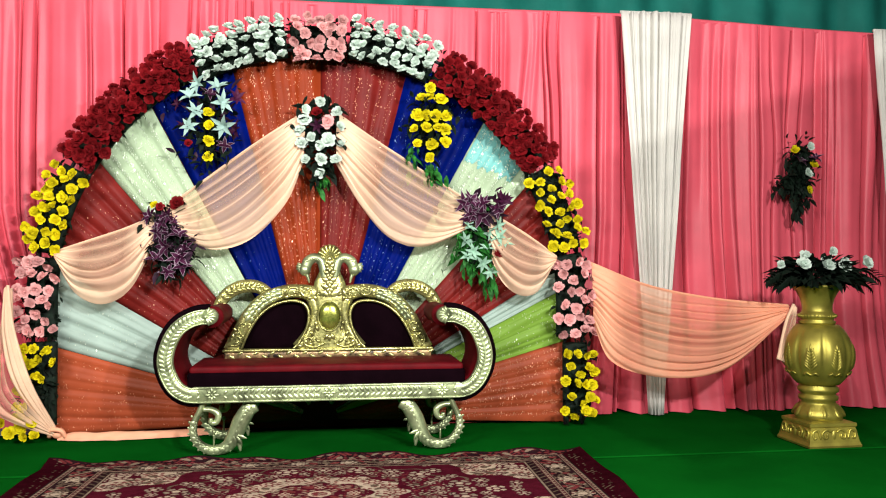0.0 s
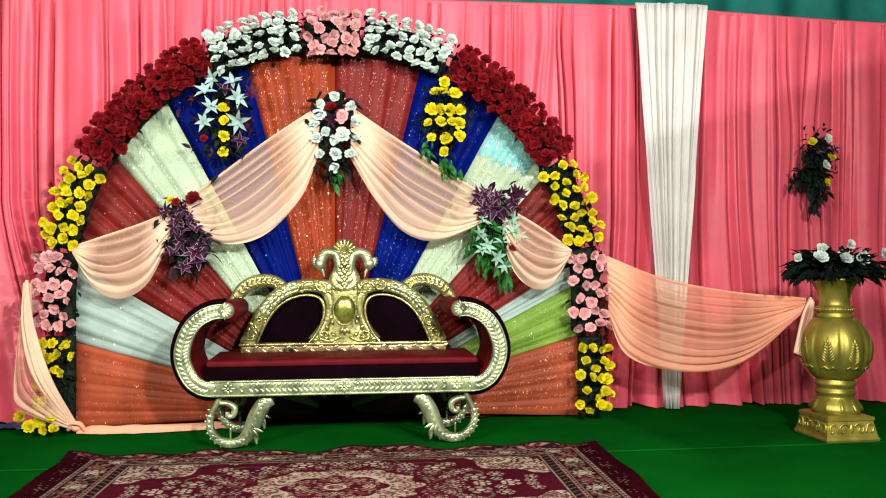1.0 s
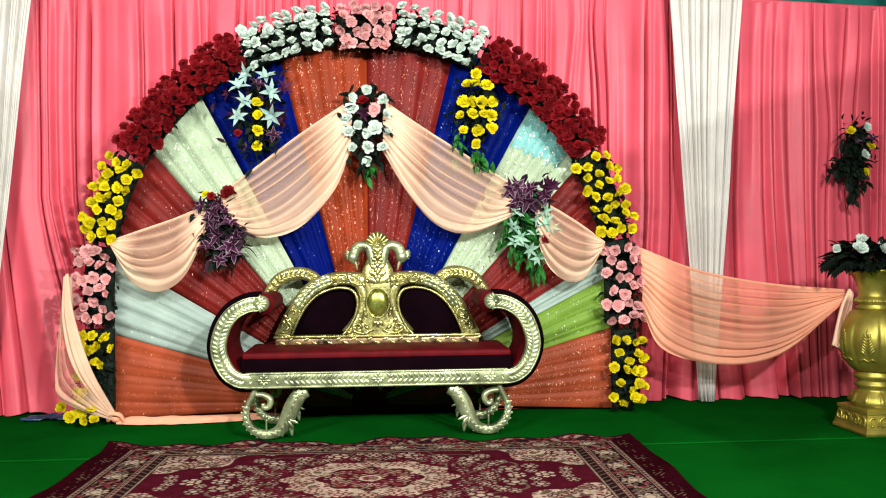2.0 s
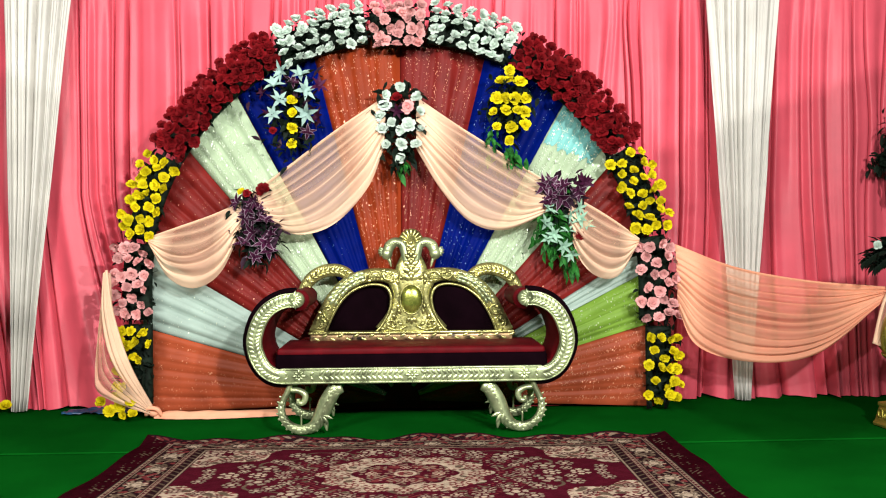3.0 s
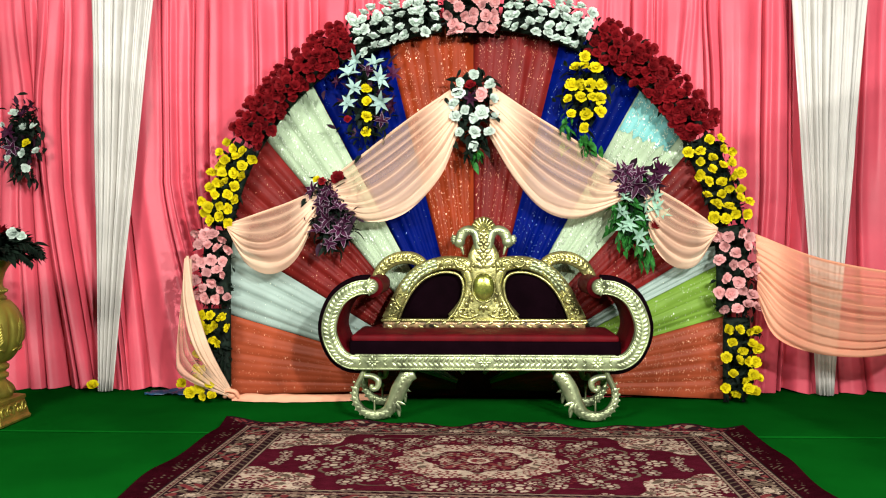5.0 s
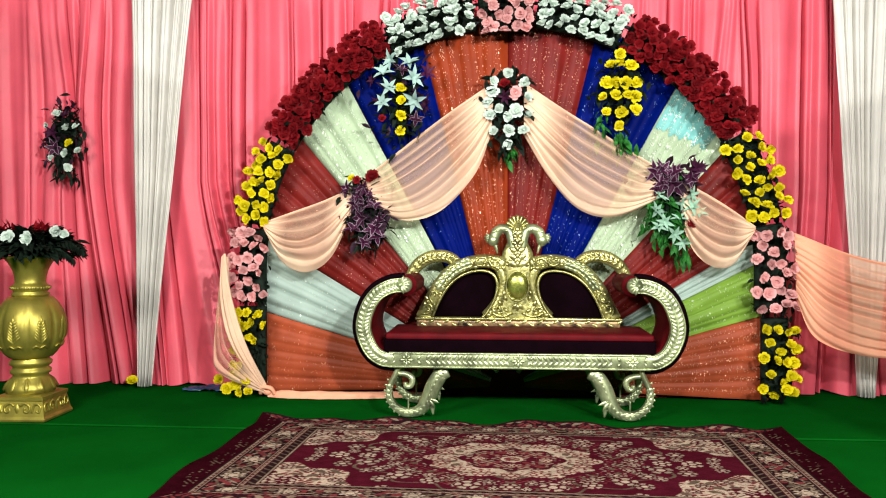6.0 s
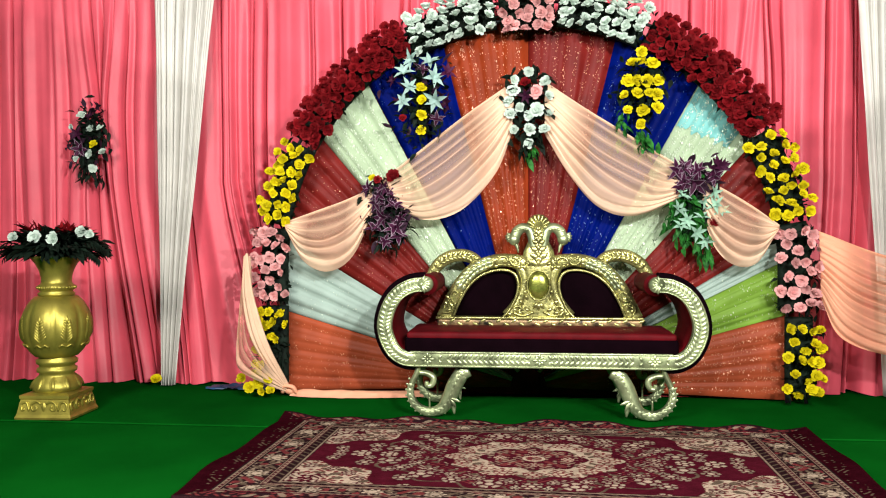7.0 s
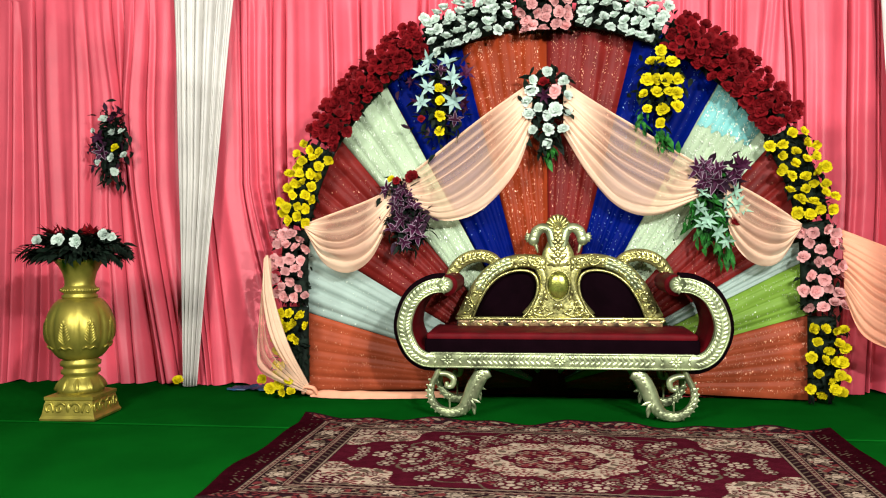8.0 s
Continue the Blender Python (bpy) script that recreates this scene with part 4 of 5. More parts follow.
def leg(s, sx, y, mat):
    bm = bmesh.new()
    # outer tail, round the foot and up to the fish-like inner shoulder
    sweep(bm, [(sx * x, y, z) for x, z in ((0.715, 0.305), (0.735, 0.25), (0.765, 0.185), (0.765, 0.115), (0.725, 0.055), (0.655, 0.028), (0.585, 0.045), (0.54, 0.105), (0.505, 0.185), (0.465, 0.25), (0.415, 0.275))],
          [0.017, 0.018, 0.019, 0.021, 0.024, 0.027, 0.035, 0.045, 0.050, 0.046, 0.032], [0.03, 0.03, 0.03, 0.03, 0.03, 0.03, 0.034, 0.036, 0.036, 0.034, 0.026], 44, 12)
    sweep(bm, [(sx * x, y, z) for x, z in ((0.715, 0.262), (0.67, 0.258), (0.632, 0.232), (0.64, 0.19), (0.67, 0.185), (0.672, 0.21))], [0.016, 0.018, 0.02, 0.018, 0.016, 0.012], 0.022, 26, 8)
    sweep(bm, [(sx * x, y, z) for x, z in ((0.545, 0.11), (0.515, 0.07), (0.505, 0.02))], [0.026, 0.02, 0.006], 0.014, 10, 8)
    blob(bm, (sx * 0.655, y, 0.015), (0.05, 0.032, 0.016), 12)
    ob = part("leg", bm, mat, s, "silver-gilt S-shaped leg like a carved fish")
    bm = bmesh.new()
    curve = spline([(x, y, z) for x, z in ((0.735, 0.25), (0.765, 0.185), (0.765, 0.115), (0.725, 0.055), (0.655, 0.028), (0.585, 0.045), (0.54, 0.105), (0.505, 0.185), (0.465, 0.25), (0.425, 0.272))], 44)
    for k in range(2, 43):
        d = (curve[k + 1] - curve[k - 1]).normalized()
        n, body = Vector((-d.z, 0, d.x)), 0.020 + 0.020 * max(0.0, (k - 18) / 26)
        f = math.atan2(d.z, d.x)
        # overlapping scales on the front
        for q in ((-0.6, 0.6) if k % 2 else (-0.9, 0.0, 0.9)) if k > 5 else ():
            p = curve[k] + n * body * 0.8 * q
            g = f + math.pi + q * 0.4
            leaf_relief(bm, (sx * p.x, y - 0.033 + 0.012 * q * q, p.z), g if sx > 0 else math.pi - g, 0.034, 0.024, 0.0035)
        # a frill of short fins along the outer side
        if k < 26 and k % 2:
            p = curve[k] + n * body * 0.9
            if p.z > 0.02 or k < 14:
                g = f + math.pi / 2 + 0.5
                leaf_relief(bm, (sx * p.x, y - 0.012, max(p.z, 0.016)), g if sx > 0 else math.pi - g, 0.017, 0.014, 0.005)
    # the fish's gill, eye and fins
    for q in (-0.5, 0.1, 0.7):
        g = 4.0 + q
        leaf_relief(bm, (sx * 0.535, y - 0.03, 0.12), g if sx > 0 else math.pi - g, 0.075, 0.022, 0.008)
    blob(bm, (sx * 0.445, y - 0.032, 0.272), (0.007, 0.006, 0.007), 8)
    part("carving", bm, mat, ob, kind="stuff")
    bm = bmesh.new()
    blob(bm, (sx * 0.655, y, 0.13), (0.012, 0.012, 0.016), 8)
    sweep(bm, [(sx * 0.655, y, 0.05), (sx * 0.655, y, 0.09), (sx * 0.655, y, 0.12)], 0.006, 0.006, 4, 6, side=(1, 0, 0))
    part("leg_bead", bm, mat, ob)


BACK_Y = 0.43


def backrest(s):
    y = BACK_Y
    frame_bm = bmesh.new()
    box(frame_bm, -0.655, 0.655, y - 0.05, y + 0.05, 0.55, 0.566, 0.004)
    for sx in (-1, 1):
        sweep(frame_bm, [(sx * x, y, z) for x, z in ((0.60, 0.555), (0.555, 0.66), (0.495, 0.77), (0.41, 0.865), (0.30, 0.915), (0.19, 0.925), (0.08, 0.90))],
              [0.058, 0.052, 0.05, 0.048, 0.045, 0.045, 0.055], [0.032, 0.036, 0.042, 0.044, 0.04, 0.036, 0.034], 40, 12, 0.8)
        # bead round the oval
        sweep(frame_bm, [(sx * x, y - 0.034, z) for x, z in ((0.545, 0.562), (0.505, 0.66), (0.44, 0.765), (0.355, 0.835), (0.25, 0.865), (0.165, 0.85), (0.13, 0.79), (0.14, 0.70), (0.185, 0.61), (0.225, 0.565))],
              0.009, 0.012, 60, 8)
        # inner side of the centre piece
        sweep(frame_bm, [(sx * x, y, z) for x, z in ((0.19, 0.565), (0.145, 0.63), (0.105, 0.71), (0.09, 0.80), (0.11, 0.88))], [0.05, 0.042, 0.036, 0.034, 0.04], 0.034, 26, 10)
    # centre column
    sweep(frame_bm, [(0, y, 0.555), (0, y, 0.66), (0, y, 0.77), (0, y, 0.88), (0, y, 0.98), (0, y, 1.06), (0, y, 1.13)],
          [0.19, 0.125, 0.095, 0.115, 0.098, 0.06, 0.036], [0.032, 0.034, 0.036, 0.036, 0.03, 0.028, 0.024], 36, 14, 0.8)
    back = part("backrest", frame_bm, GILT, s, "carved gilt backrest frame with two oval openings")
    bm = bmesh.new()
    box(bm, -0.645, 0.645, y - 0.04, y + 0.05, 0.505, 0.549, 0.008)
    part("base_rail", bm, BRONZE, back, "marbled bronze rail")
    # carved relief
    rnd, bm = random.Random(3), bmesh.new()
    for sx in (-1, 1):
        pts = spline([(sx * x, y, z) for x, z in ((0.60, 0.575), (0.555, 0.66), (0.495, 0.77), (0.41, 0.865), (0.30, 0.915), (0.19, 0.925), (0.10, 0.91))], 22)
        for k in range(1, 22):
            d = pts[k + 1] - pts[k - 1]
            f, n = math.atan2(d.z, d.x), Vector((-d.z, 0, d.x)).normalized()
            for q in (-0.026, -0.008, 0.010, 0.022):
                p = pts[k] + n * (q + rnd.uniform(-0.006, 0.006))
                leaf_relief(bm, (p.x, y - 0.042 + abs(q) * 0.55, p.z), f + rnd.uniform(-1.5, 1.5) * (1 if abs(q) < 0.015 else 0.25), rnd.uniform(0.022, 0.045), rnd.uniform(0.012, 0.026), 0.009)
        for k in range(2, 21, 3):
            d = pts[k + 1] - pts[k - 1]
            f = math.atan2(d.z, d.x)
            c, s0 = math.cos(f), math.sin(f)
            sg = 1 if k % 2 else -1
            sweep(bm, [(pts[k].x + u * c - w * sg * s0, y - 0.044, pts[k].z + u * s0 + w * sg * c) for u, w in ((-0.045, -0.02), (-0.015, 0.022), (0.025, 0.02), (0.03, -0.008), (0.008, -0.008))], [0.005, 0.008, 0.008, 0.006, 0.005], 0.008, 14, 6)
        for x, z, f in ((0.05, 0.60, 0.6), (0.09, 0.59, 0.2), (0.13, 0.59, 0.9), (0.16, 0.575, 0.4), (0.10, 0.64, 1.1), (0.07, 0.67, 1.3), (0.085, 0.70, 1.6), (0.08, 0.86, 1.2), (0.05, 0.89, 0.8), (0.10, 0.88, 0.2)):
            leaf_relief(bm, (sx * x, y - 0.034, z), f if sx > 0 else math.pi - f, 0.05, 0.026, 0.02)
        sweep(bm, [(sx * x, y - 0.036, z) for x, z in ((0.03, 0.60), (0.09, 0.575), (0.15, 0.59), (0.155, 0.625), (0.12, 0.635), (0.105, 0.61))], 0.009, 0.012, 22, 6)
    for k in range(5):
        z = 0.885 + k * 0.047
        for q in (1, -1):
            leaf_relief(bm, (0, y - 0.033, z), math.pi / 2 + q * 0.95, 0.085 - k * 0.011, 0.044 - k * 0.004, 0.010)
            leaf_relief(bm, (q * 0.02, y - 0.034, z + 0.02), math.pi / 2 + q * 0.4, 0.06 - k * 0.006, 0.026, 0.010)
        leaf_relief(bm, (0, y - 0.036, z), math.pi / 2, 0.055, 0.026, 0.012)
    for q in (-2.2, -1.57, -0.95):
        leaf_relief(bm, (0, y - 0.034, 0.665), q, 0.06, 0.034, 0.02)
    for k in range(26):
        x = -0.62 + 1.24 * k / 25
        leaf_relief(bm, (x, y - 0.04, 0.53), 0.5 if k % 2 else -0.5, 0.05, 0.02, 0.008)
    part("carving", bm, GILT, back, kind="stuff")
    # overlapping silvery fronds on the shoulders
    for sx in (-1, 1):
        bm = bmesh.new()
        pts = spline([(sx * x, y, z) for x, z in ((0.60, 0.575), (0.555, 0.66), (0.495, 0.77), (0.41, 0.865), (0.30, 0.915), (0.19, 0.925), (0.10, 0.91))], 22)
        for k in range(8, 16):
            d = pts[k + 1] - pts[k - 1]
            f, n = math.atan2(d.z, d.x), Vector((-d.z, 0, d.x)).normalized()
            for q, turn in ((-0.022, -0.45), (0.0, 0.0), (0.022, 0.45)):
                p = pts[k] + n * q * 0.7
                leaf_relief(bm, (p.x, y - 0.05 + abs(q) * 0.5, p.z), f + math.pi - turn * 0.7, 0.062 if turn == 0 else 0.05, 0.026, 0.016)
        part("shoulder_frond", bm, SILVER_GILT, back, "silvery carved frond", "stuff")
    # medallion
    bm = bmesh.new()
    blob(bm, (0, y - 0.036, 0.768), (0.064, 0.022, 0.086), 24)
    med = part("medallion", bm, MEDAL, back, "smooth oval gilt medallion")
    bm = bmesh.new()
    ring = [(0.072 * math.cos(k * math.pi / 12), y - 0.036, 0.768 + 0.094 * math.sin(k * math.pi / 12)) for k in range(25)]
    sweep(bm, ring, 0.007, 0.010, 60, 8)
    part("medallion_rim", bm, GILT, med)
    # oval velvet panels
    for sx in (-1, 1):
        bm = bmesh.new()
        rim = spline([(sx * x, 0, z) for x, z in ((0.56, 0.55), (0.515, 0.66), (0.45, 0.775), (0.36, 0.85), (0.25, 0.88), (0.15, 0.86), (0.11, 0.79), (0.12, 0.70), (0.165, 0.61), (0.21, 0.55))], 48)
        c = Vector((sx * 0.33, 0, 0.70))
        rings = [[bm.verts.new(Vector((0, y + 0.03 - 0.045 * (1 - t * t), 0)) + c.lerp(Vector((p.x, 0, p.z)), t)) for p in rim] for t in (0.35, 0.7, 1.0)]
        for a, b in zip(rings, rings[1:]):
            for k in range(len(rim) - 1):
                bm.faces.new((a[k], a[k + 1], b[k + 1], b[k]))
            bm.faces.new((a[-1], a[0], b[0], b[-1]))
        hub = bm.verts.new(Vector((c.x, y - 0.015, c.z)))
        for k in range(len(rim)):
            bm.faces.new((hub, rings[0][(k + 1) % len(rim)], rings[0][k]))
        thick(part("back_panel", bm, VELVET_DARK_AND_SHADE, back, "dark maroon velvet oval panel"), 0.02)
    # crest: two long-necked birds and a shell
    for sx in (-1, 1):
        bm = bmesh.new()
        sweep(bm, [(sx * x, y - 0.005, z) for x, z in ((0.03, 1.00), (0.038, 1.06), (0.055, 1.115), (0.095, 1.135), (0.135, 1.11), (0.152, 1.065))], [0.032, 0.030, 0.030, 0.031, 0.036, 0.032], 0.028, 28, 10)
        blob(bm, (sx * 0.155, y - 0.01, 1.06), (0.037, 0.03, 0.040), 12)
        sweep(bm, [(sx * 0.15, y - 0.01, 1.045), (sx * 0.135, y - 0.01, 1.01), (sx * 0.128, y - 0.01, 0.975)], [0.016, 0.011, 0.004], 0.012, 8, 8)
        for k in range(4):
            leaf_relief(bm, (sx * 0.17, y - 0.01, 1.075), (0.7 - k * 0.5) if sx > 0 else math.pi - (0.7 - k * 0.5), 0.045, 0.026, 0.016)
        for k in range(7):
            a = 0.06 + k * 0.013
            leaf_relief(bm, (sx * a, y - 0.03, 1.125 - abs(k - 2) * 0.004), 0.3 * sx + (0 if sx > 0 else math.pi), 0.03, 0.016, 0.012)
        part("crest_bird", bm, SILVER_GILT, back, "gilt long-necked bird")
    bm = bmesh.new()
    for k in range(9):
        f = math.pi * (0.02 + 0.96 * k / 8)
        sweep(bm, [(0.012 * math.cos(f), y - 0.005, 1.125), (0.04 * math.cos(f), y - 0.012, 1.135 + 0.04 * math.sin(f)), (0.076 * math.cos(f), y - 0.008, 1.14 + 0.078 * math.sin(f))], [0.006, 0.010, 0.014], [0.012, 0.016, 0.014], 8, 8)
    blob(bm, (0, y - 0.015, 1.13), (0.022, 0.02, 0.02), 10)
    part("crest_shell", bm, GILT, back, "gilt fan-shaped shell")
    # side wings of the back
    for sx in (-1, 1):
        bm = bmesh.new()
        sweep(bm, [(sx * x, y + 0.05, z) for x, z in ((0.705, 0.76), (0.69, 0.83), (0.64, 0.905), (0.56, 0.95), (0.47, 0.955), (0.40, 0.92), (0.36, 0.85), (0.38, 0.76))], [0.03, 0.036, 0.042, 0.044, 0.042, 0.038, 0.032, 0.028], 0.024, 36, 10, 0.7)
        wing = part("back_wing", bm, GILT, back, "curved gilt side wing")
        bm = bmesh.new()
        pts = spline([(sx * x, 0, z) for x, z in ((0.70, 0.80), (0.64, 0.905), (0.56, 0.95), (0.47, 0.955), (0.40, 0.92))], 12)
        for k in range(1, 12):
            d = pts[k + 1] - pts[k - 1]
            f = math.atan2(d.z, d.x)
            for q in (-0.7, 0.7):
                leaf_relief(bm, (pts[k].x, y + 0.026, pts[k].z), f + q, 0.05, 0.024, 0.014)
        part("carving", bm, GILT, wing, kind="stuff")


# ---------------------------------------------------------------- vases
def vase(at, turn):
    v = thing("vase", "tall gold-painted pedestal vase with lobed belly and carved leaves", "vase", at, "gold vases")
    v.scale = (0.88, 0.88, 1.0)
    v.rotation_euler = (0, 0, radians(turn))
    bm = bmesh.new()

    def square(levels):
        rows = [[bm.verts.new((sx * r, sy * r, z)) for sx, sy in ((-1, -1), (1, -1), (1, 1), (-1, 1))] for r, z in levels]
        for a, b in zip(rows, rows[1:]):
            for k in range(4):
                bm.faces.new((a[k], a[(k + 1) % 4], b[(k + 1) % 4], b[k]))
        bm.faces.new(rows[0][::-1])
        bm.faces.new(rows[-1])
    square([(0.192, 0.0), (0.195, 0.012), (0.185, 0.03), (0.175, 0.075), (0.165, 0.115), (0.172, 0.122), (0.172, 0.14), (0.135, 0.15)])
    base = part("plinth", bm, VASE_GOLD, v, "square gold plinth with scrolls", smooth=False)
    bm = bmesh.new()
    for q in range(4):
        m = Matrix.Rotation(q * math.pi / 2, 4, "Z")
        tmp = bmesh.new()
        for sx in (-1, 1):
            sweep(tmp, [(sx * x, -0.182 + 0.12 * (z - 0.03), z) for x, z in ((0.02, 0.09), (0.05, 0.105), (0.085, 0.085), (0.075, 0.055), (0.05, 0.06), (0.055, 0.08))], 0.008, 0.008, 22, 6)
            sweep(tmp, [(sx * x, -0.182 + 0.12 * (z - 0.03), z) for x, z in ((0.10, 0.05), (0.12, 0.1), (0.155, 0.09), (0.15, 0.055), (0.13, 0.06))], 0.008, 0.008, 20, 6)
        leaf_relief(tmp, (0, -0.176, 0.035), math.pi / 2, 0.07, 0.035, 0.014)
        tmp.transform(m)
        me = bpy.data.meshes.new("tmp")
        tmp.to_mesh(me)
        tmp.free()
        bm.from_mesh(me)
        bpy.data.meshes.remove(me)
    part("scrollwork", bm, VASE_GOLD, base, kind="stuff")
    bm = bmesh.new()
    prof = [(0.13, 0.14), (0.155, 0.155), (0.158, 0.18), (0.14, 0.21), (0.118, 0.24), (0.11, 0.255), (0.128, 0.265), (0.13, 0.285), (0.112, 0.295), (0.115, 0.305), (0.132, 0.315), (0.135, 0.335), (0.115, 0.35), (0.12, 0.36)]
    lathe(bm, prof, 40)
    foot = part("foot", bm, VASE_GOLD, v)
    for k in range(10):
        tmp = bmesh.new()
        leaf_relief(tmp, (0, 0, 0.0), math.pi / 2, 0.085, 0.07, 0.012)
        leaf_relief(tmp, (0, -0.006, 0.0), math.pi / 2, 0.075, 0.03, 0.014)
        a = 2 * math.pi * k / 10
        for w in tmp.verts:
            z = 0.162 + w.co.z
            r0 = 0.160 - max(0, z - 0.175) * 0.62 - w.co.y
            f = a + w.co.x / 0.15
            w.co = Vector((r0 * math.cos(f), r0 * math.sin(f), z))
        part("foot_leaf", tmp, VASE_GOLD, foot)
    bm = bmesh.new()
    belly = [(0.118, 0.355)] + [(0.11 + 0.120 * math.sin(math.pi * (0.03 + 0.94 * k / 18)) ** 0.62, 0.36 + 0.36 * k / 18) for k in range(19)] + [(0.10, 0.725)]
    lathe(bm, belly, 96, 8, 0.07, (0.36, 0.72))
    bel = part("belly", bm, VASE_GOLD, v, "rounded belly with eight lobes")
    bm = bmesh.new()
    for k in range(8):
        a = 2 * math.pi * k / 8
        tmp = bmesh.new()
        for j in range(7):
            for q in (-0.75, 0.75):
                leaf_relief(tmp, (0, 0, 0.02 + j * 0.019), math.pi / 2 + q, 0.068 - 0.005 * j, 0.019, 0.012)
        leaf_relief(tmp, (0, 0, 0.14), math.pi / 2, 0.05, 0.018, 0.011)
        sweep(tmp, [(-0.055, -0.004, -0.005), (-0.03, -0.006, 0.008), (0, -0.006, -0.004), (0.03, -0.006, 0.008), (0.055, -0.004, -0.005)], 0.008, 0.007, 16, 6)
        for w in tmp.verts:
            z = 0.43 + w.co.z
            t = (z - 0.36) / 0.36
            r = 0.11 + 0.120 * max(0.02, math.sin(math.pi * (0.03 + 0.94 * t))) ** 0.62 - w.co.y - 0.001
            f = a + w.co.x / 0.23
            w.co = Vector((r * math.cos(f), r * math.sin(f), z))
        me = bpy.data.meshes.new("tmp")
        tmp.to_mesh(me)
        tmp.free()
        bm.from_mesh(me)
        bpy.data.meshes.remove(me)
    part("leaf_relief", bm, VASE_GOLD, bel, kind="stuff")
    bm = bmesh.new()
    lathe(bm, [(0.10, 0.72), (0.118, 0.728), (0.12, 0.74), (0.104, 0.75), (0.108, 0.757), (0.122, 0.765), (0.122, 0.785), (0.104, 0.795), (0.098, 0.81), (0.10, 0.84), (0.112, 0.88), (0.135, 0.92), (0.158, 0.945), (0.168, 0.952), (0.168, 0.965), (0.14, 0.965), (0.12, 0.93), (0.09, 0.86)], 44)
    neck = part("neck", bm, VASE_GOLD, v)
    bm = bmesh.new()
    for k in range(36):
        a = 2 * math.pi * k / 36
        blob(bm, (0.123 * math.cos(a), 0.123 * math.sin(a), 0.775), (0.007, 0.007, 0.009), 6)
    part("bead_ring", bm, VASE_GOLD, neck, kind="stuff")


def vase_flowers(at, label, blooms, red):
    ob = thing("flower_arrangement", label, "bouquet", at, "vase bouquets")
    rnd = random.Random(round(at[0] * 10))
    bm = bmesh.new()
    for _ in range(640):
        a, e = rnd.uniform(0, 6.283), rnd.uniform(-0.25, 1.1)
        r = rnd.uniform(0.04, 0.24) * (1.0 if e < 0.6 else 0.7)
        p = Vector((r * 1.1 * math.cos(a), r * 0.9 * math.sin(a), 0.02 + 0.13 * math.sin(e) * rnd.random() ** 0.5 + 0.03))
        d = Vector((math.cos(a) * math.cos(e), math.sin(a) * math.cos(e), math.sin(e) * 0.6 - 0.25 * (r > 0.18)))
        m = Matrix.Translation(p) @ d.to_track_quat("X", "Z").to_matrix().to_4x4() @ Matrix.Rotation(rnd.uniform(-0.8, 0.8), 4, "X")
        s = rnd.uniform(0.06, 0.115)
        leaf(bm, m, s, s * 0.48, rnd.uniform(0.1, 0.5))
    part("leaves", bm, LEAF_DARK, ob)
    for sx, sz in ((-1, 0.02), (1, 0.03), (-0.8, -0.01), (0.85, -0.02)):
        bm = bmesh.new()
        path = sweep(bm, [(sx * 0.12, -0.05, 0.06), (sx * 0.26, -0.07, 0.08 + sz), (sx * 0.35, -0.07, 0.03 + sz)], 0.004, 0.004, 10, 5)
        for p in path[2:]:
            for q in (-1, 1):
                d = Vector((sx * 0.7, -0.3, q * 0.6 - 0.3))
                leaf(bm, Matrix.Translation(p) @ d.to_track_quat("X", "Z").to_matrix().to_4x4(), 0.06, 0.034, 0.3)
        part("sprig", bm, LEAF_DARK, ob)
    for kind, dx, dy, dz, size in blooms:
        flower(kind, (dx, dy, dz), size, ob, face=(dx * 1.5, -1, 0.35), wobble=0.2)
    if red:
        bm = bmesh.new()
        for cx in (-0.12, 0.10):
            for _ in range(26):
                d = Vector((rnd.uniform(-1, 1), rnd.uniform(-0.6, 0.3), rnd.uniform(0.1, 1)))
                leaf(bm, Matrix.Translation((cx + rnd.gauss(0, 0.025), -0.04, 0.16)) @ d.to_track_quat("X", "Z").to_matrix().to_4x4(), 0.09, 0.025, 0.1)
        part("red_leaves", bm, R_RED, ob, "spiky dark red leaves")


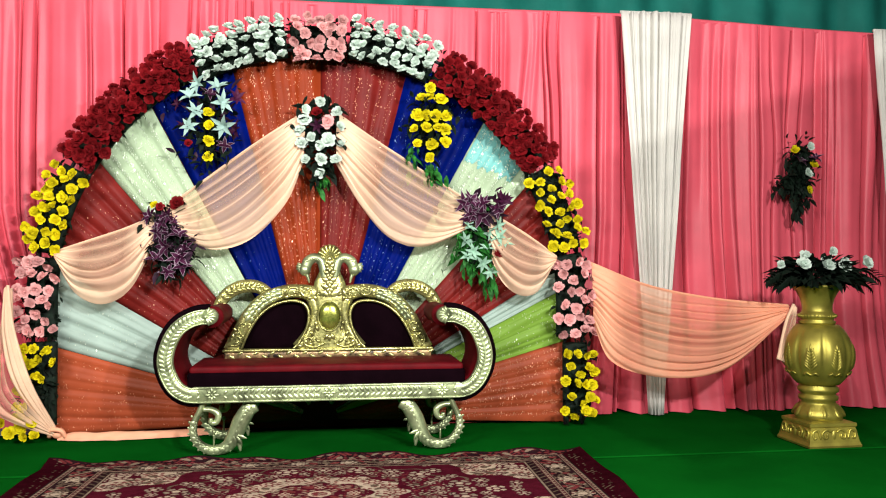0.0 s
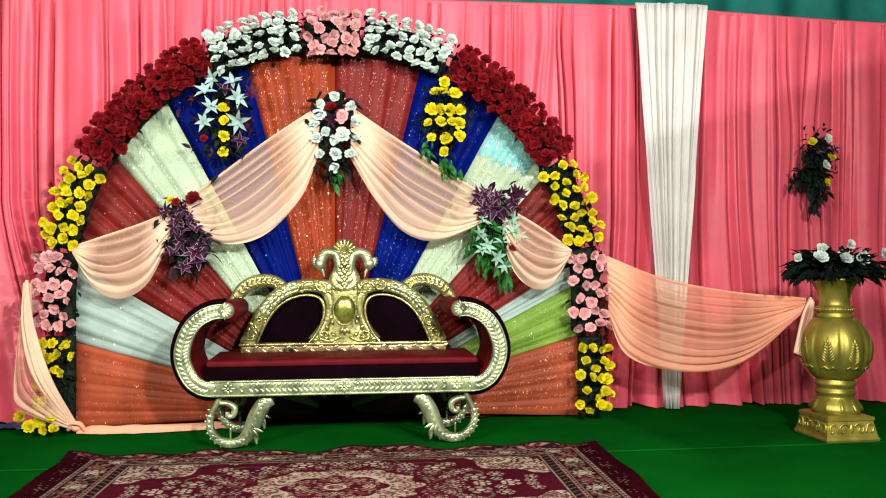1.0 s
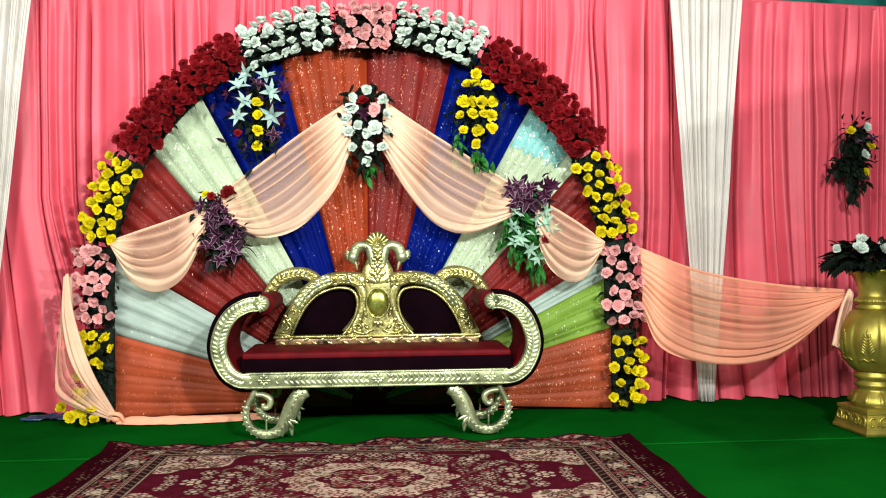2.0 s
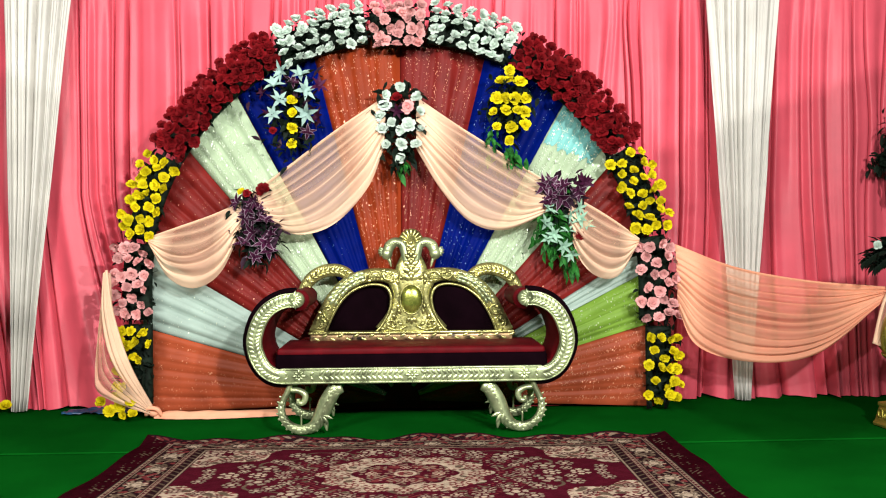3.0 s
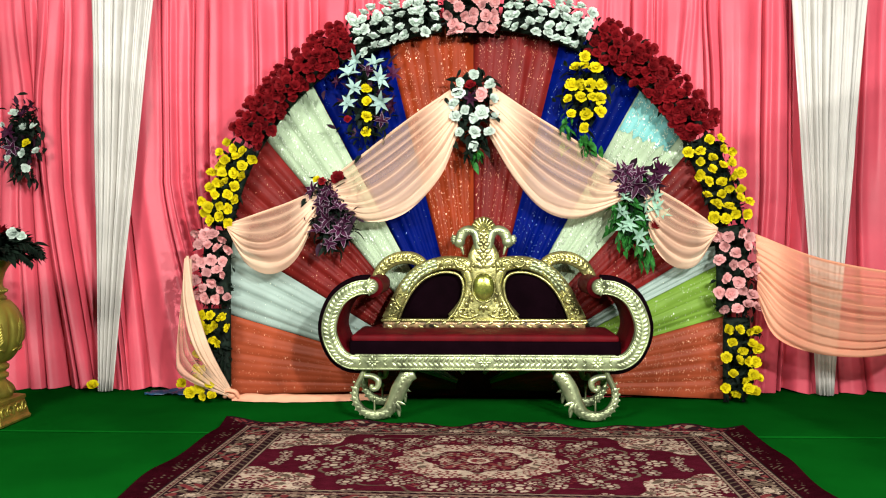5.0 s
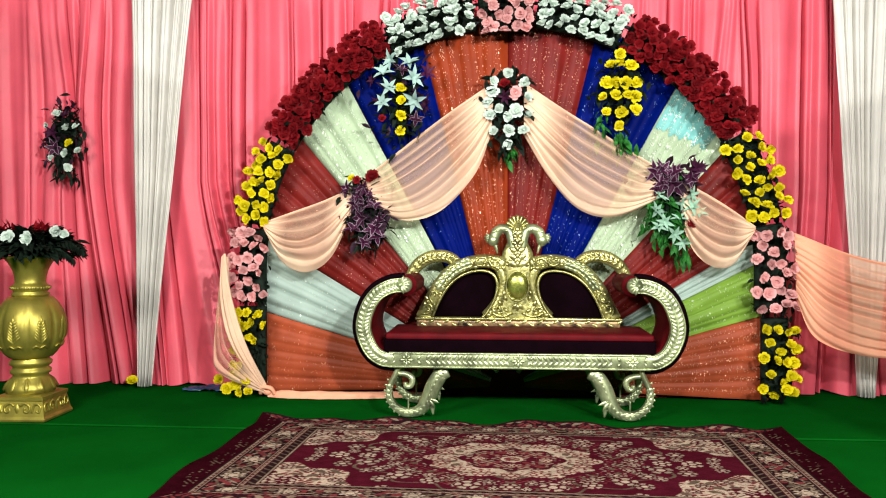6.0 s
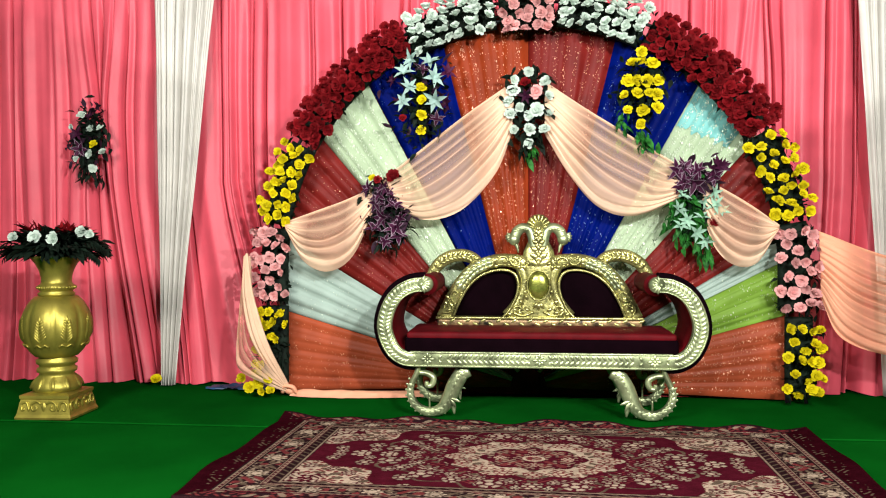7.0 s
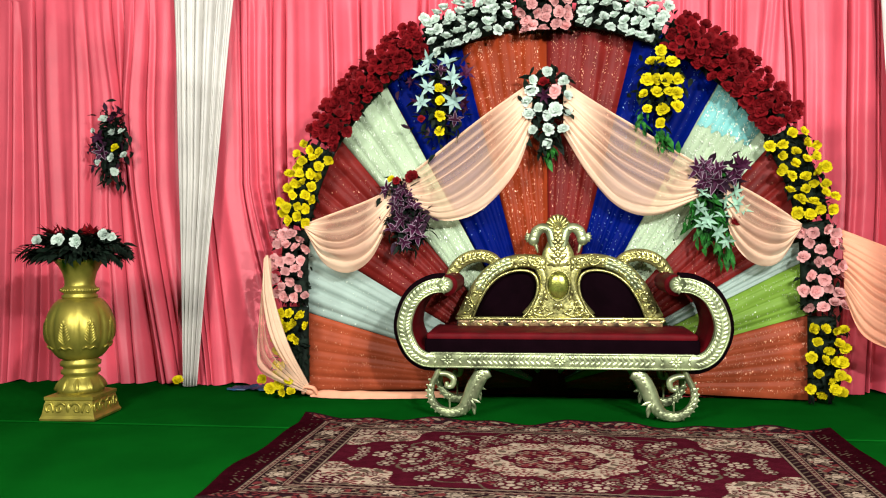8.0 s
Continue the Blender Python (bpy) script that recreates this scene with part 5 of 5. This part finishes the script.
def wall_bouquets():
    bouquet("dark bouquet with white roses and one yellow rose on the curtain", (-3.25, CURTAIN_Y - 0.12, 1.80),
            [("white", -0.045, 0.165, 0.04), ("lily_purple", 0.03, 0.15, 0.05), ("white", 0.03, 0.06, 0.045), ("white", 0.11, 0.07, 0.035), ("white", -0.10, 0.08, 0.03), ("yellow", 0.06, -0.05, 0.042),
             ("white", 0.13, -0.11, 0.035), ("white", 0.03, -0.12, 0.04), ("white", -0.08, -0.15, 0.03), ("white", 0.05, -0.22, 0.042), ("lily_purple", -0.06, 0.03, 0.06), ("lily_purple", -0.05, -0.08, 0.06)],
            [(LEAF_DARK, "leaves", 0, 0.02, 0.050, 0.085, 0.07, 560, 0.35), (LEAF_PURPLE, "plum_leaves", -0.02, -0.04, 0.065, 0.05, 0.075, 90, 0.4), (LEAF_DARK, "trailing_leaves", -0.02, -0.18, 0.04, 0.04, 0.08, 50, 1.0),
             (LEAF_DARK, "trailing_leaves", 0.07, -0.27, 0.012, 0.03, 0.07, 14, 1.5), (LEAF_PURPLE, "plum_leaves", 0.02, 0.20, 0.04, 0.02, 0.07, 16, -1.0)], group="curtain bouquets", depth=0.06)
    bouquet("dark bouquet with yellow and white roses on the curtain", (3.44, CURTAIN_Y - 0.12, 1.77),
            [("yellow", -0.05, 0.16, 0.045), ("white", 0.07, 0.19, 0.042), ("yellow", 0.10, 0.05, 0.04), ("white", 0.05, -0.01, 0.045), ("yellow", 0.06, -0.13, 0.035), ("lily_purple", 0.0, 0.08, 0.06), ("lily_purple", 0.12, 0.1, 0.05)],
            [(LEAF_DARK, "leaves", 0.03, 0.04, 0.042, 0.085, 0.07, 520, 0.35), (LEAF_DARK, "leaves", -0.06, -0.06, 0.045, 0.045, 0.07, 170, 0.6), (LEAF_DARK, "trailing_leaves", 0.03, -0.17, 0.04, 0.04, 0.08, 40, 1.2),
             (LEAF_DARK, "trailing_leaves", 0.0, -0.28, 0.012, 0.03, 0.08, 14, 1.5)], group="curtain bouquets", depth=0.06)


# ---------------------------------------------------------------- the rug
RUG = (-1.51, 1.43, -1.66, -0.17)


def rug():
    x0, x1, y0, y1 = RUG
    cx, cy, hx, hy = (x0 + x1) / 2, (y0 + y1) / 2, (x1 - x0) / 2, (y1 - y0) / 2
    nx, ny = 580, 330
    gx, gy = np.meshgrid(np.linspace(-hx, hx, nx + 1), np.linspace(-hy, hy, ny + 1))
    ax, ay = np.abs(gx), np.abs(gy)
    faded = (0.22, 0.16, 0.115)
    field, dark, cream, rose, olive = (0.062, 0.006, 0.013), (0.020, 0.008, 0.010), (0.40, 0.315, 0.235), (0.14, 0.026, 0.028), (0.10, 0.07, 0.048)
    col = np.empty(gx.shape + (3,))
    col[:] = field

    def paint(mask, c):
        col[mask] = c
    rnd = np.random.RandomState(4)

    def rosette(px, py, r, petals=6, c=cream, heart=field):
        """A ring of petals round a bright eye."""
        dx, dy = ax - px, ay - py
        d, f = np.hypot(dx, dy), np.arctan2(dy, dx)
        paint(d < r * 1.12, heart)
        paint((d < r) & (d > r * 0.56) & (np.cos(petals * f + px * 40) > -0.45), tuple(q * (0.8 + 0.25 * math.sin(px * 91 + py * 57)) for q in c))
        paint(d < r * 0.34, c)

    def vine(f, w, c):
        paint(np.abs(f) < w, c)
    # ground of the medallion and of the corners
    inner_x, inner_y = hx - 0.33, hy - 0.24
    u = np.hypot(ax / 0.40, ay / 0.31)
    lobes = 1 + 0.07 * np.cos(12 * np.arctan2(ay / 0.31, ax / 0.40))
    wob = np.sin(gx * 93 + 2 * np.sin(gy * 61)) * np.sin(gy * 101 + 2 * np.sin(ax * 57))
    wob2 = np.sin(ax * 47 + 1.3 * np.sin(ay * 39)) * np.sin(ay * 53 + 1.7 * np.sin(ax * 31))
    vine(np.hypot(ax / 0.74, ay / 0.50) - 1 + 0.06 * np.sin(np.arctan2(ay, ax) * 16), 0.012, olive)
    halo = (u > 1.08) & (u < 1.55)
    paint(halo & (wob > 0.62), tuple(c * 0.7 for c in cream))
    paint(halo & (wob2 > 0.66), olive)
    paint(halo & (wob < -0.72), rose)
    for k in range(7):
        a = k / 6 * math.pi / 2
        rosette(0.70 * math.cos(a), 0.44 * math.sin(a), 0.044 + 0.012 * (k % 2), 6 - (k % 2))
        rosette(0.57 * math.cos(a + 0.1), 0.385 * math.sin(a + 0.1), 0.03, 5)
        rosette(0.63 * math.cos(a + 0.15), 0.47 * math.sin(a + 0.15), 0.022, 5, cream, dark)
    rosette(0.84, 0.0, 0.05)
    rosette(0.94, 0.03, 0.03)
    rosette(0.78, 0.07, 0.03)
    paint(u < 1.04 * lobes, field)
    paint(u < lobes, cream)
    paint((u < lobes) & (wob > 0.45), rose)
    paint((u < lobes) & (wob2 < -0.5), olive)
    paint(u < 0.60 * (1 + 0.08 * np.cos(8 * np.arctan2(ay, ax))), field)
    paint((u < 0.58) & (wob2 > 0.25), rose)
    paint((u < 0.58) & (wob > 0.42), faded)
    ring = np.hypot(ax / 0.055, ay / 0.05)
    paint((ring < 1.0) & (ring > 0.72), cream)
    for px, py, r in ((0.16, 0.0, 0.03), (0.0, 0.11, 0.028), (0.33, 0.09, 0.04), (0.25, 0.19, 0.04), (0.13, 0.25, 0.04), (0.0, 0.27, 0.04), (0.37, 0.0, 0.036)):
        rosette(px, py, r, 6, cream, rose)
    # spandrels in the corners of the field
    qx, qy = inner_x - ax, inner_y - ay
    sp = np.hypot(qx / 0.52, qy / 0.36) + 0.07 * np.sin(np.arctan2(qy, qx) * 9)
    inside = (qx > 0) & (qy > 0)
    paint(inside & (sp < 0.92), cream)
    paint(inside & (sp < 0.92) & (wob > 0.18), rose)
    paint(inside & (sp < 0.92) & (wob2 < -0.30), olive)
    paint(inside & (sp < 0.5), field)
    paint(inside & (sp < 0.5) & (wob > 0.1), cream)
    for k in range(6):
        a = k / 5 * math.pi / 2
        rosette(inner_x - 0.60 * math.cos(a), inner_y - 0.43 * math.sin(a), 0.034 + 0.01 * (k % 2), 5 + k % 2)
        rosette(inner_x - 0.40 * math.cos(a), inner_y - 0.28 * math.sin(a), 0.03, 6, cream, field)
    # borders, from the inside outwards: hatched edge, chain, flower band, chain, plain dark edge
    side_w, far_w = 0.40, 0.25
    e = np.minimum((hx - ax) / side_w, (hy - ay) / far_w)
    on_side = (hx - ax) / side_w < (hy - ay) / far_w
    along = np.where(on_side, gy, gx)
    paint(e < 1.0, dark)
    paint((e < 0.985) & (e > 0.955), faded)
    paint((e < 0.94) & (e > 0.83) & (np.sin(along * 120 + e * 40) > 0.72), olive)
    for lo in (0.79, 0.37):
        paint((e < lo + 0.06) & (e > lo - 0.015), field)
        paint((e < lo + 0.052) & (e > lo + 0.04), faded)
        paint((e < lo + 0.005) & (e > lo - 0.007), faded)
        paint((e < lo + 0.034) & (e > lo + 0.010) & (np.sin(along * 190) > -0.1), faded)
    band = (e < 0.765) & (e > 0.445)
    paint(band, dark)
    mid = (e - 0.605) / 0.16
    paint(band & (np.abs(mid - 0.6 * np.sin(along * 24)) < 0.13), faded)
    paint(band & (np.abs(mid + 0.6 * np.sin(along * 24 + 0.5)) < 0.10), olive)
    paint(band & (wob > 0.55), faded)
    paint(band & (wob2 > 0.45), rose)
    paint(band & (wob2 < -0.62), olive)
    ph = np.mod(along * 24 / (2 * math.pi), 1) - 0.5
    rr = np.hypot(ph * 2 * math.pi / 24, mid * 0.055)
    fl = np.arctan2(mid, ph * 6)
    paint(band & (rr < 0.058 * (0.8 + 0.2 * np.cos(7 * fl))), dark)
    paint(band & (rr < 0.050 * (0.8 + 0.2 * np.cos(7 * fl))), cream)
    paint(band & (rr < 0.036 * (0.8 + 0.2 * np.cos(7 * fl))), olive)
    paint(band & (rr < 0.020), cream)
    outer = (e < 0.33) & on_side
    paint(outer, tuple(0.38 * c for c in field))
    paint((e < 0.36) & ~on_side & (e > 0.06) & (wob > 0.2), rose)
    paint((e < 0.36) & ~on_side & (e > 0.10) & (wob2 > 0.5), faded)
    paint((e < 0.30) & (e > 0.14) & on_side & (wob > 0.7), olive)
    worn = np.sin(gx * 31 + 2.1 * np.sin(gy * 23)) * np.sin(gy * 37 + 1.6 * np.sin(gx * 19)) + 0.6 * np.sin(gx * 83 + 3 * np.sin(gy * 47)) * np.sin(gy * 71)
    grain = (1 + 0.45 * (rnd.rand(*gx.shape) - 0.5)) * (1 + 0.16 * worn)
    col *= 0.92 * grain[..., None]
    z = np.full(gx.shape, 0.016)
    edge = np.clip(1 - (hy - gy) / 0.12, 0, 1)
    z += edge * (0.012 + 0.012 * np.sin(gx * 7.3) + 0.008 * np.sin(gx * 17 + 1))
    side = np.clip(1 - (hx - ax) / 0.15, 0, 1)
    z += side * (0.008 + 0.008 * np.sin(gy * 9 + gx))
    wx = gx + cx + 0.025 * gy + 0.010 * np.sin(gy * 6) * side
    wy = gy + cy - 0.025 * gx + edge * (0.016 * np.sin(gx * 4.1 + 0.6) + 0.008 * np.sin(gx * 11))
    co = np.stack([wx, wy, z], -1).reshape(-1, 3)
    idx = np.arange((nx + 1) * (ny + 1)).reshape(ny + 1, nx + 1)
    quads = np.stack([idx[:-1, :-1], idx[:-1, 1:], idx[1:, 1:], idx[1:, :-1]], -1).reshape(-1, 4)
    # the rim, down to the carpet
    loop = np.concatenate([idx[0, :-1], idx[:-1, -1], idx[-1, :0:-1], idx[:0:-1, 0]])
    low = co[loop].copy()
    low[:, 2] = 0.0
    n0 = len(co)
    k = np.arange(len(loop))
    rim = np.stack([loop, n0 + k, n0 + np.roll(k, -1), np.roll(loop, -1)], -1)
    co = np.concatenate([co, low])
    me = bpy.data.meshes.new("rug")
    me.from_pydata(co.tolist(), [], np.concatenate([quads, rim]).tolist())
    rgba = np.ones((len(co), 4), dtype=np.float32)
    rgba[:n0, :3] = col.reshape(-1, 3)
    rgba[n0:, :3] = dark
    attr = me.color_attributes.new("weave", "FLOAT_COLOR", "POINT")
    attr.data.foreach_set("color", rgba.ravel())
    me.shade_smooth()
    m = material("rug_wool", (0.2, 0.02, 0.03), rough=0.95, grain=600, bump=0.5, spec=0.0)
    nt = m.node_tree
    node = nt.nodes.new("ShaderNodeVertexColor")
    node.layer_name = "weave"
    nt.links.new(node.outputs["Color"], nt.nodes["Principled BSDF"].inputs["Base Color"])
    me.materials.append(m)
    tagged(new("rug", me), "maroon Persian-style rug with cream floral medallion and borders", "rug")


def fallen_flower(at, s):
    ob = thing("fallen_rose", "yellow artificial rose fallen on the green carpet", "flower", at)
    flower("yellow", (0, 0, s), s, ob, face=(0.3, -0.6, 0.8), wobble=0.2)


def plastic_sheet(at):
    """The crumpled end of a blue ground sheet that shows under the curtain."""
    bm = bmesh.new()
    grid_sheet(bm, lambda u, v: Vector((-0.28 + 0.56 * u + 0.03 * noise.noise(Vector((v * 5, u * 3, 1))), -0.08 + 0.16 * v + 0.03 * noise.noise(Vector((u * 5, 0, 4))),
                                        0.008 + 0.03 * abs(noise.noise(Vector((u * 9, v * 5, 2)))))), 36, 12)
    m = material("blue_plastic", (0.01, 0.07, 0.16), rough=0.35, spec=0.5, vary=0.3, scale=8)
    ob = thick(part("plastic_sheet", bm, m), 0.002)
    ob.location = at
    tagged(ob, "crumpled blue plastic sheet lying on the carpet", "plastic sheet")


# ---------------------------------------------------------------- building
floor_ground()
tent()
soft_panel_lamp(-2.4, -5.2, 2.8)
floodlight(FLOOD_R, (1.78, CURTAIN_Y, 1.80), (4.1, CURTAIN_Y, 2.62))
floodlight(FLOOD_L, (-1.95, CURTAIN_Y, 1.88), (-3.65, CURTAIN_Y, 2.72))
floodlight(KEY, (-0.6, 0.8, 1.5), (-0.6, 0.8, 1.5), False)
pink_curtain(-5.5, -2.58, 2.92, 2.98, 1, [(-3.26, 2.02)], [(-3.0, 0.5, 0.24)])
pink_curtain(-2.78, 2.42, 2.98, 2.95, 2, [(1.52, 2.75)], [(-2.25, 0.36, 0.42), (1.95, 0.3, -0.12)])
pink_curtain(2.30, 5.5, 2.95, 2.86, 3, [(3.44, 2.0)], [(2.7, 0.3, 0.12)])
white_curtain(-2.76, -2.275, -2.715, -2.605, 2.96, 1)
white_curtain(2.085, 2.625, 2.285, 2.385, 2.925, 2)
white_curtain(4.08, 4.60, 4.26, 4.36, 2.865, 3)
fan_backdrop()
flower_arch()
bouquets()
swags()
sofa()
VASE_L, VASE_R = (-2.925, -0.12, 0.0), (2.975, -0.125, 0.0)
vase(VASE_L, 3)
vase(VASE_R, 1)
vase_flowers((VASE_L[0], VASE_L[1], 0.945), "dark leaves, white roses and red spikes in a gold vase",
             [("white", -0.19, -0.12, 0.13, 0.045), ("white", -0.03, -0.16, 0.13, 0.05), ("white", 0.09, -0.16, 0.12, 0.05), ("white", 0.2, -0.06, 0.16, 0.05), ("white", 0.24, -0.04, 0.15, 0.04)], True)
vase_flowers((VASE_R[0], VASE_R[1], 0.945), "dark green leaves with white roses in a gold vase",
             [("white", -0.27, -0.06, 0.14, 0.03), ("white", -0.17, -0.13, 0.14, 0.05), ("white", -0.10, -0.04, 0.19, 0.045), ("white", -0.03, -0.15, 0.14, 0.05), ("white", 0.09, -0.14, 0.14, 0.05), ("white", 0.1, 0.0, 0.22, 0.04), ("white", 0.26, -0.08, 0.15, 0.05)], False)
wall_bouquets()
rug()
plastic_sheet((-2.05, 0.80, 0.0))
fallen_flower((-2.74, 0.82, 0.0), 0.045)
